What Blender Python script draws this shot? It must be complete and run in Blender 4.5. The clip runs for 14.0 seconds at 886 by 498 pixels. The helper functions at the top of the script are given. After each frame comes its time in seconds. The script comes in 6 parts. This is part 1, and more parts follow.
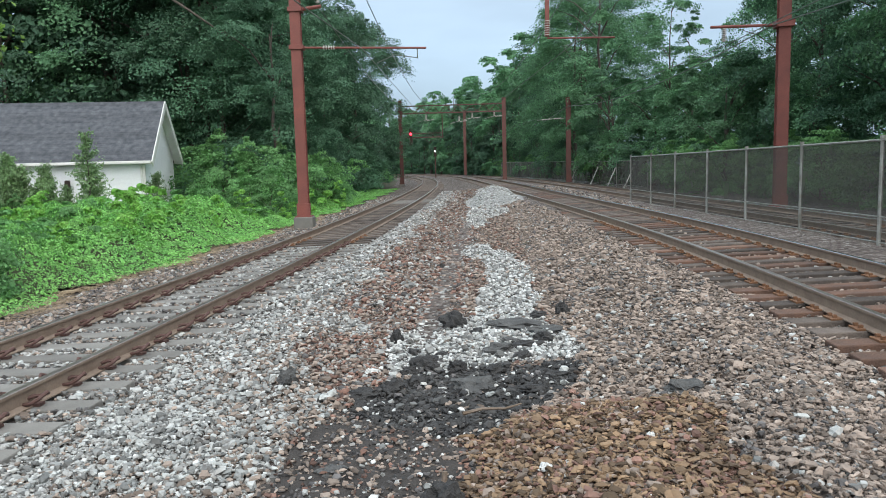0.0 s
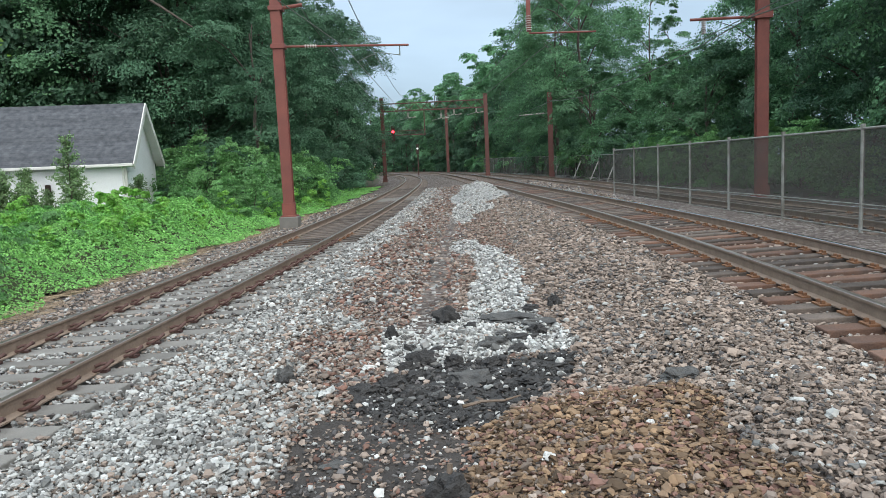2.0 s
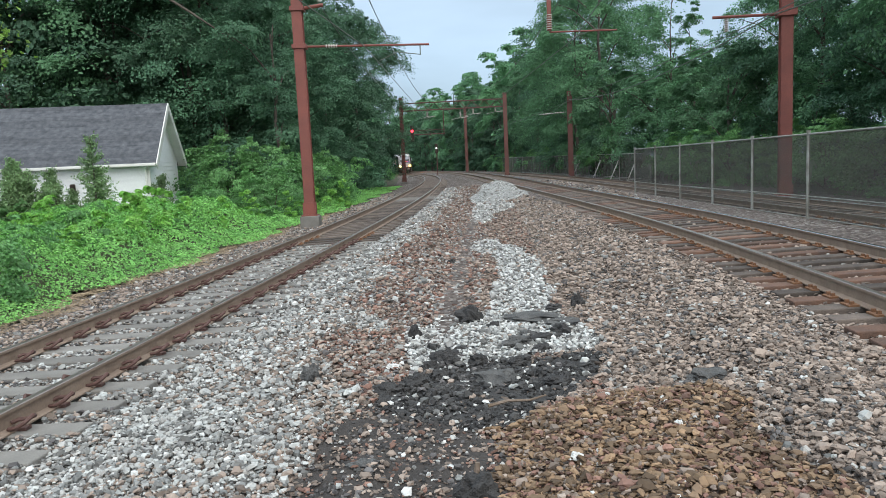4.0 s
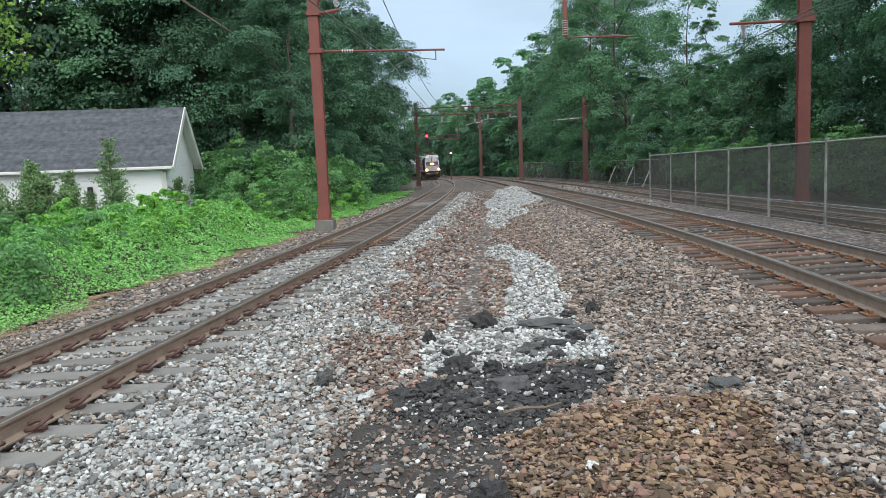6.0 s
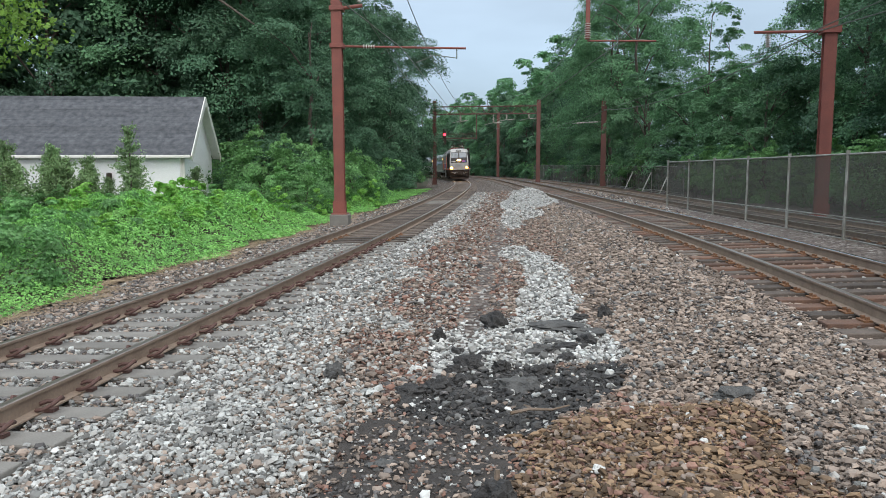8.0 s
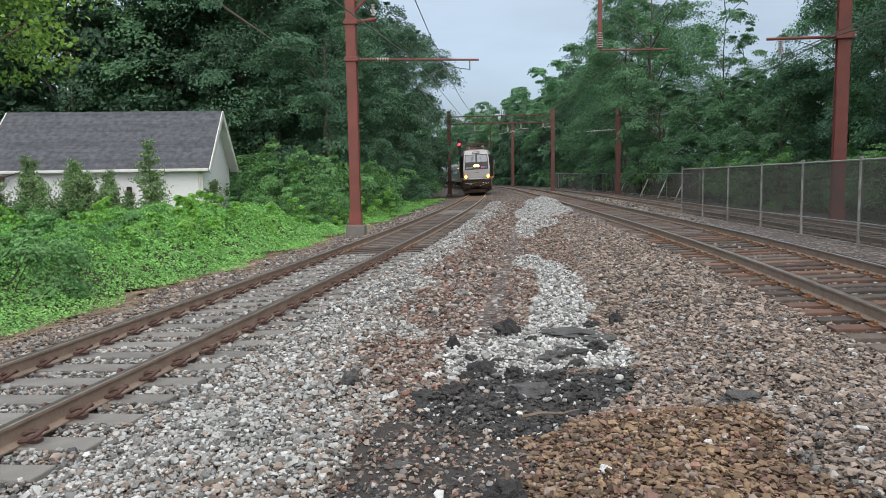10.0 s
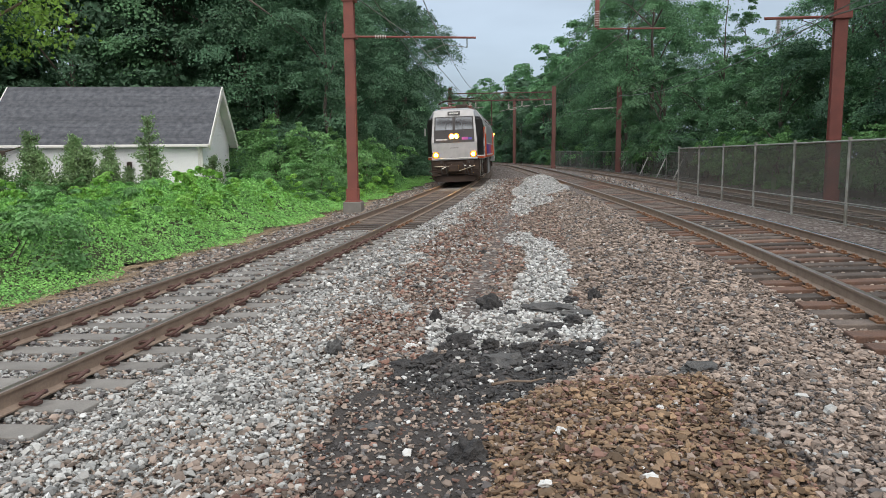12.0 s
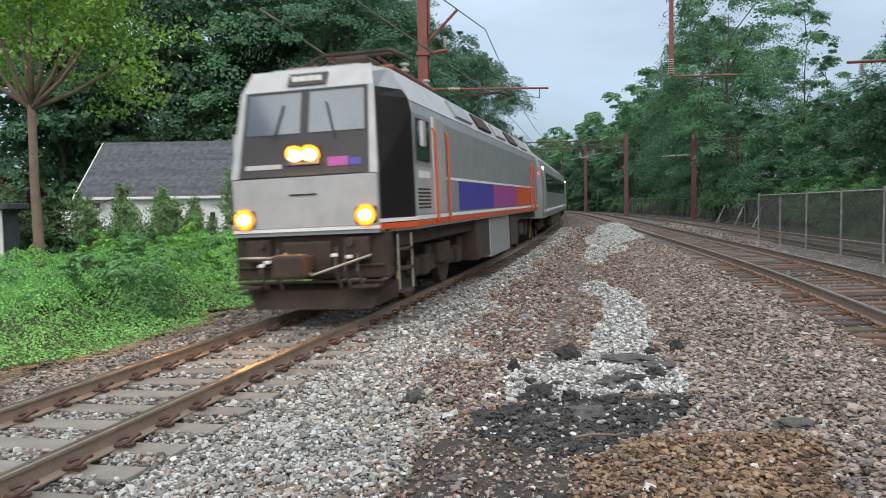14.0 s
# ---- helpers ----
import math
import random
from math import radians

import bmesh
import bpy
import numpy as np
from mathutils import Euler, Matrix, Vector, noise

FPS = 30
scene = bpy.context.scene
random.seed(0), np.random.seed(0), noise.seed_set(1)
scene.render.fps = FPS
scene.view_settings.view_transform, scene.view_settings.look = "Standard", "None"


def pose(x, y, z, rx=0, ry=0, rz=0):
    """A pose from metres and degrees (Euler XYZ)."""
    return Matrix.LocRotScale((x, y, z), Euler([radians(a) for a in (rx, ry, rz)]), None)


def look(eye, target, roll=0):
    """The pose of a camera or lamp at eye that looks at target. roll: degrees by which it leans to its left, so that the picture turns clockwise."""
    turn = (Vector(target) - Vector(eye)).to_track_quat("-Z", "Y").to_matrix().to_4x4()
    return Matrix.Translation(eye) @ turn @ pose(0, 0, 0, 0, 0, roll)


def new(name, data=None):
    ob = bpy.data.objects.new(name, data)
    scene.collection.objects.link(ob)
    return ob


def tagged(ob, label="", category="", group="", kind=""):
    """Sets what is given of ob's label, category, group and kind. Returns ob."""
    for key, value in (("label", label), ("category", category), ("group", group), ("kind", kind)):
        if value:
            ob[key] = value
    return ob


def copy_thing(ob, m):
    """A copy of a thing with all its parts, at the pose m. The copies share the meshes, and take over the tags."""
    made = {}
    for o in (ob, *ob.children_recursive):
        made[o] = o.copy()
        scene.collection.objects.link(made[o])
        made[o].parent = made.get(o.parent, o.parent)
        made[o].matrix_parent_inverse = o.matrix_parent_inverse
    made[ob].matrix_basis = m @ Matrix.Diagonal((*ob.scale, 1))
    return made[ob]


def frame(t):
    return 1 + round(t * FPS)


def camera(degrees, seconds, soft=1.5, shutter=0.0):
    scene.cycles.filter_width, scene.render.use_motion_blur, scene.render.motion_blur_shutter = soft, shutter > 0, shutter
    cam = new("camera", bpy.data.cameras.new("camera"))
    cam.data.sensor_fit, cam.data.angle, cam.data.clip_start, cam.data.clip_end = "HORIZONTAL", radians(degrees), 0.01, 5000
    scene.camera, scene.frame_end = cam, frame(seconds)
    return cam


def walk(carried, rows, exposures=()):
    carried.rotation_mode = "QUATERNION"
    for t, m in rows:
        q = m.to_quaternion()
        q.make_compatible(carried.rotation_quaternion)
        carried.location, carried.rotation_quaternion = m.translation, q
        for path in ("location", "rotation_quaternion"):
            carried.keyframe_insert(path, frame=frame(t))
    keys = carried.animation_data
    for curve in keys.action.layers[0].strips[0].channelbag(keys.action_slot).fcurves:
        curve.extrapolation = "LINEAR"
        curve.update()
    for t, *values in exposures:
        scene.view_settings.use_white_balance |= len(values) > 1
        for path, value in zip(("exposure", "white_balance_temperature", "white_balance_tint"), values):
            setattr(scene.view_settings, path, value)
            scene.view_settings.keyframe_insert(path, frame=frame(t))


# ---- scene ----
cam = camera(61.6, 14.0, soft=0.9, shutter=0.35)
PATH = [
    (0, (0.015, -0.038, 1.842), (-0.112, 1.945, 1.611), -1.45),
    (0.5, (-0.081, -0.085, 1.835), (-0.183, 1.9, 1.608), -3.55),
    (1, (-0.081, -0.07, 1.828), (-0.15, 1.915, 1.598), -2.85),
    (1.5, (-0.066, -0.073, 1.832), (-0.138, 1.912, 1.596), -2.25),
    (2, (-0.074, -0.07, 1.829), (-0.158, 1.914, 1.589), -2.55),
    (2.5, (-0.098, -0.071, 1.828), (-0.199, 1.912, 1.587), -2.85),
    (3, (-0.12, -0.078, 1.828), (-0.24, 1.904, 1.587), -2.75),
    (5.5, (-0.134, -0.065, 1.835), (-0.286, 1.916, 1.606), -2.45),
    (6, (-0.143, -0.065, 1.837), (-0.312, 1.915, 1.612), -2.25),
    (6.5, (-0.14, -0.061, 1.831), (-0.306, 1.919, 1.6), -2.15),
    (7, (-0.149, -0.065, 1.834), (-0.319, 1.914, 1.602), -1.95),
    (7.5, (-0.145, -0.063, 1.826), (-0.338, 1.915, 1.602), -0.95),
    (8, (-0.146, -0.061, 1.825), (-0.351, 1.915, 1.598), -0.15),
    (8.5, (-0.15, -0.061, 1.824), (-0.36, 1.915, 1.598), 0.05),
    (8.7, (-0.146, -0.062, 1.828), (-0.373, 1.913, 1.61), -0.05),
    (10.8, (-0.054, -0.414, 1.863), (-0.291, 1.562, 1.663), -1.25),
    (11, (-0.037, -0.44, 1.867), (-0.265, 1.536, 1.654), -1.35),
    (11.5, (0.093, -0.484, 1.876), (-0.151, 1.487, 1.641), -0.35),
    (12, (0.148, -0.54, 1.881), (-0.105, 1.426, 1.618), -0.45),
    (12.5, (0.113, -0.584, 1.884), (-0.141, 1.384, 1.633), -1.55),
    (13, (0.105, -0.61, 1.9), (-0.186, 1.358, 1.694), -1.45),
    (13.5, (0.074, -0.614, 1.907), (-0.29, 1.346, 1.746), -0.85),
    (14, (0.067, -0.587, 1.895), (-0.372, 1.36, 1.763), -0.85),
]
# the clip's camera stops down and warms a little while the headlamps shine at it
EXPOSURES = [(0, 0.88, 6500, 10), (6, 0.86, 6500, 10), (7, 0.82, 6550, 11), (8.5, 0.76, 6650, 12), (10.8, 0.68, 6900, 15), (11.5, 0.68, 6950, 15), (12.3, 0.7, 6900, 15), (13, 0.74, 6800, 14), (13.5, 0.74, 6750, 13), (14, 0.74, 6700, 12)]
walk(cam, [(t, look(eye, target, roll)) for t, eye, target, roll in PATH], EXPOSURES)

# ---- world and light ----
world = bpy.data.worlds.new("overcast_sky")
scene.world = world
world.use_nodes = True
wn = world.node_tree.nodes
sky = wn.new("ShaderNodeTexSky")
sky.sky_type, sky.sun_disc = "NISHITA", False
sky.sun_elevation, sky.sun_rotation = radians(48), radians(162)
sky.air_density, sky.dust_density, sky.ozone_density = 1.0, 2.0, 1.2
SKY_STRENGTH = 0.15
cloud = wn.new("ShaderNodeMix")          # an even veil of high cloud over the clear sky
cloud.data_type = "RGBA"
cloud.inputs["Factor"].default_value = 0.84
way = wn.new("ShaderNodeTexCoord")       # an overcast sky is brightest overhead: 1 + 2 sin(height)
apart = wn.new("ShaderNodeSeparateXYZ")
world.node_tree.links.new(way.outputs["Generated"], apart.inputs[0])
rise = wn.new("ShaderNodeMath")
rise.operation, rise.use_clamp = "MULTIPLY", True
rise.inputs[1].default_value = 1.0
world.node_tree.links.new(apart.outputs["Z"], rise.inputs[0])
veil = wn.new("ShaderNodeMix")
veil.data_type = "RGBA"
veil.inputs["A"].default_value, veil.inputs["B"].default_value = (1.28, 1.84, 2.46, 1), (6.1, 7.0, 7.6, 1)
world.node_tree.links.new(rise.outputs[0], veil.inputs["Factor"])
world.node_tree.links.new(veil.outputs["Result"], cloud.inputs["B"])
world.node_tree.links.new(sky.outputs["Color"], cloud.inputs["A"])
drift = wn.new("ShaderNodeTexNoise")     # soft streaks of thicker and thinner cloud
drift.inputs["Scale"].default_value, drift.inputs["Detail"].default_value = 3.0, 4
stretch = wn.new("ShaderNodeMapping")
stretch.inputs["Scale"].default_value = (1, 1, 3.5)
world.node_tree.links.new(way.outputs["Generated"], stretch.inputs["Vector"])
world.node_tree.links.new(stretch.outputs["Vector"], drift.inputs["Vector"])
thick = wn.new("ShaderNodeMapRange")
thick.inputs["From Min"].default_value, thick.inputs["From Max"].default_value = 0.3, 0.7
thick.inputs["To Min"].default_value, thick.inputs["To Max"].default_value = SKY_STRENGTH * 0.84, SKY_STRENGTH * 1.08
world.node_tree.links.new(drift.outputs["Fac"], thick.inputs["Value"])
world.node_tree.links.new(thick.outputs["Result"], wn["Background"].inputs["Strength"])
world.node_tree.links.new(cloud.outputs["Result"], wn["Background"].inputs["Color"])
sun = new("sun", bpy.data.lights.new("sun", "SUN"))
sun.data.energy, sun.data.angle, sun.data.color = 1.35, radians(85), (1.0, 0.93, 0.83)
sun.matrix_world = look((0, 0, 60), (-math.sin(radians(162)) * 54, -math.cos(radians(162)) * 54, 0))


# ---- materials ----
def material(name, base, rough=0.7, metal=0.0, second=None, scale=8.0, fine=60.0, bump=0.3, island=0.0, per_object=0.0,
             translucent=0.0, contrast=0.5, bump_size=0.01, emission=0.0):
    """A procedural surface: base colour mixed with a second one by coarse noise, fine grain, bump, and tints by island or object."""
    mat = bpy.data.materials.new(name)
    mat.use_nodes = True
    nodes, links = mat.node_tree.nodes, mat.node_tree.links
    shader = nodes["Principled BSDF"]
    coord = nodes.new("ShaderNodeTexCoord")
    coarse = nodes.new("ShaderNodeTexNoise")
    coarse.inputs["Scale"].default_value, coarse.inputs["Detail"].default_value = scale, 5
    links.new(coord.outputs["Object"], coarse.inputs["Vector"])
    grain = nodes.new("ShaderNodeTexNoise")
    grain.inputs["Scale"].default_value, grain.inputs["Detail"].default_value = fine, 3
    links.new(coord.outputs["Object"], grain.inputs["Vector"])
    ramp = nodes.new("ShaderNodeMapRange")
    ramp.inputs["From Min"].default_value, ramp.inputs["From Max"].default_value = 0.5 - contrast / 2, 0.5 + contrast / 2
    links.new(coarse.outputs["Fac"], ramp.inputs["Value"])
    mix = nodes.new("ShaderNodeMix")
    mix.data_type = "RGBA"
    second = second or tuple(c * 0.7 for c in base)
    mix.inputs["A"].default_value, mix.inputs["B"].default_value = (*base, 1), (*second, 1)
    links.new(ramp.outputs["Result"], mix.inputs["Factor"])
    colour = mix.outputs["Result"]
    hsv = nodes.new("ShaderNodeHueSaturation")
    links.new(colour, hsv.inputs["Color"])
    value = nodes.new("ShaderNodeMath")
    value.operation = "MULTIPLY_ADD"
    links.new(grain.outputs["Fac"], value.inputs[0])
    value.inputs[1].default_value, value.inputs[2].default_value = 0.5, 0.75
    last = value.outputs[0]
    if island or per_object:
        for amount, kind, out in ((island, "ShaderNodeNewGeometry", "Random Per Island"), (per_object, "ShaderNodeObjectInfo", "Random")):
            if not amount:
                continue
            rnd = nodes.new(kind)
            step = nodes.new("ShaderNodeMath")
            step.operation = "MULTIPLY_ADD"
            links.new(rnd.outputs[out], step.inputs[0])
            step.inputs[1].default_value, step.inputs[2].default_value = 2 * amount, 1 - amount
            mul = nodes.new("ShaderNodeMath")
            mul.operation = "MULTIPLY"
            links.new(last, mul.inputs[0])
            links.new(step.outputs[0], mul.inputs[1])
            last = mul.outputs[0]
    links.new(last, hsv.inputs["Value"])
    links.new(hsv.outputs["Color"], shader.inputs["Base Color"])
    shader.inputs["Roughness"].default_value, shader.inputs["Metallic"].default_value = rough, metal
    if bump:
        b = nodes.new("ShaderNodeBump")
        b.inputs["Strength"].default_value, b.inputs["Distance"].default_value = bump, bump_size
        links.new(grain.outputs["Fac"], b.inputs["Height"])
        links.new(b.outputs["Normal"], shader.inputs["Normal"])
    if translucent:
        tr = nodes.new("ShaderNodeBsdfTranslucent")
        links.new(hsv.outputs["Color"], tr.inputs["Color"])
        add = nodes.new("ShaderNodeMixShader")
        add.inputs[0].default_value = translucent
        links.new(shader.outputs[0], add.inputs[1])
        links.new(tr.outputs[0], add.inputs[2])
        links.new(add.outputs[0], nodes["Material Output"].inputs["Surface"])
    if emission:
        shader.inputs["Emission Color"].default_value = (*base, 1)
        shader.inputs["Emission Strength"].default_value = emission
    return mat


def gravel_ground():
    """The ballast bed: cells the size of stones with mixed red, brown and grey, under and beyond the loose stones."""
    mat = material("ballast_bed", (0.16, 0.12, 0.1), 0.95)
    nodes, links = mat.node_tree.nodes, mat.node_tree.links
    shader = nodes["Principled BSDF"]
    coord = nodes.new("ShaderNodeTexCoord")
    cells = nodes.new("ShaderNodeTexVoronoi")
    cells.inputs["Scale"].default_value = 17
    links.new(coord.outputs["Object"], cells.inputs["Vector"])
    ramp = nodes.new("ShaderNodeValToRGB")
    stops = ((0.0, (0.04, 0.03, 0.026)), (0.3, (0.075, 0.056, 0.048)), (0.55, (0.105, 0.084, 0.073)), (0.8, (0.15, 0.125, 0.112)), (1.0, (0.3, 0.285, 0.265)))
    while len(ramp.color_ramp.elements) < len(stops):
        ramp.color_ramp.elements.new(0.5)
    for e, (p, c) in zip(ramp.color_ramp.elements, stops):
        e.position, e.color = p, (*c, 1)
    sep = nodes.new("ShaderNodeSeparateColor")
    links.new(cells.outputs["Color"], sep.inputs[0])
    links.new(sep.outputs[0], ramp.inputs[0])
    big = nodes.new("ShaderNodeTexNoise")
    big.inputs["Scale"].default_value = 0.9
    links.new(coord.outputs["Object"], big.inputs["Vector"])
    shade = nodes.new("ShaderNodeHueSaturation")
    links.new(ramp.outputs[0], shade.inputs["Color"])
    rng = nodes.new("ShaderNodeMapRange")
    rng.inputs["To Min"].default_value, rng.inputs["To Max"].default_value = 0.7, 1.3
    links.new(big.outputs["Fac"], rng.inputs["Value"])
    links.new(rng.outputs[0], shade.inputs["Value"])
    links.new(shade.outputs[0], shader.inputs["Base Color"])
    b = nodes.new("ShaderNodeBump")
    b.invert = True
    b.inputs["Strength"].default_value, b.inputs["Distance"].default_value = 0.9, 0.04
    links.new(cells.outputs["Distance"], b.inputs["Height"])
    links.new(b.outputs["Normal"], shader.inputs["Normal"])
    return mat


def mesh_screen(name, colour, cover):
    """Woven screen or wire mesh too fine to see thread by thread: partly covers what is behind it."""
    mat = bpy.data.materials.new(name)
    mat.use_nodes = True
    nodes, links = mat.node_tree.nodes, mat.node_tree.links
    shader = nodes["Principled BSDF"]
    noise_node = nodes.new("ShaderNodeTexNoise")
    noise_node.inputs["Scale"].default_value = 1.3
    coord = nodes.new("ShaderNodeTexCoord")
    links.new(coord.outputs["Object"], noise_node.inputs["Vector"])
    rng = nodes.new("ShaderNodeMapRange")
    rng.inputs["To Min"].default_value, rng.inputs["To Max"].default_value = cover - 0.1, cover + 0.1
    links.new(noise_node.outputs["Fac"], rng.inputs["Value"])
    links.new(rng.outputs[0], shader.inputs["Alpha"])
    shader.inputs["Base Color"].default_value, shader.inputs["Roughness"].default_value = (*colour, 1), 0.8
    return mat


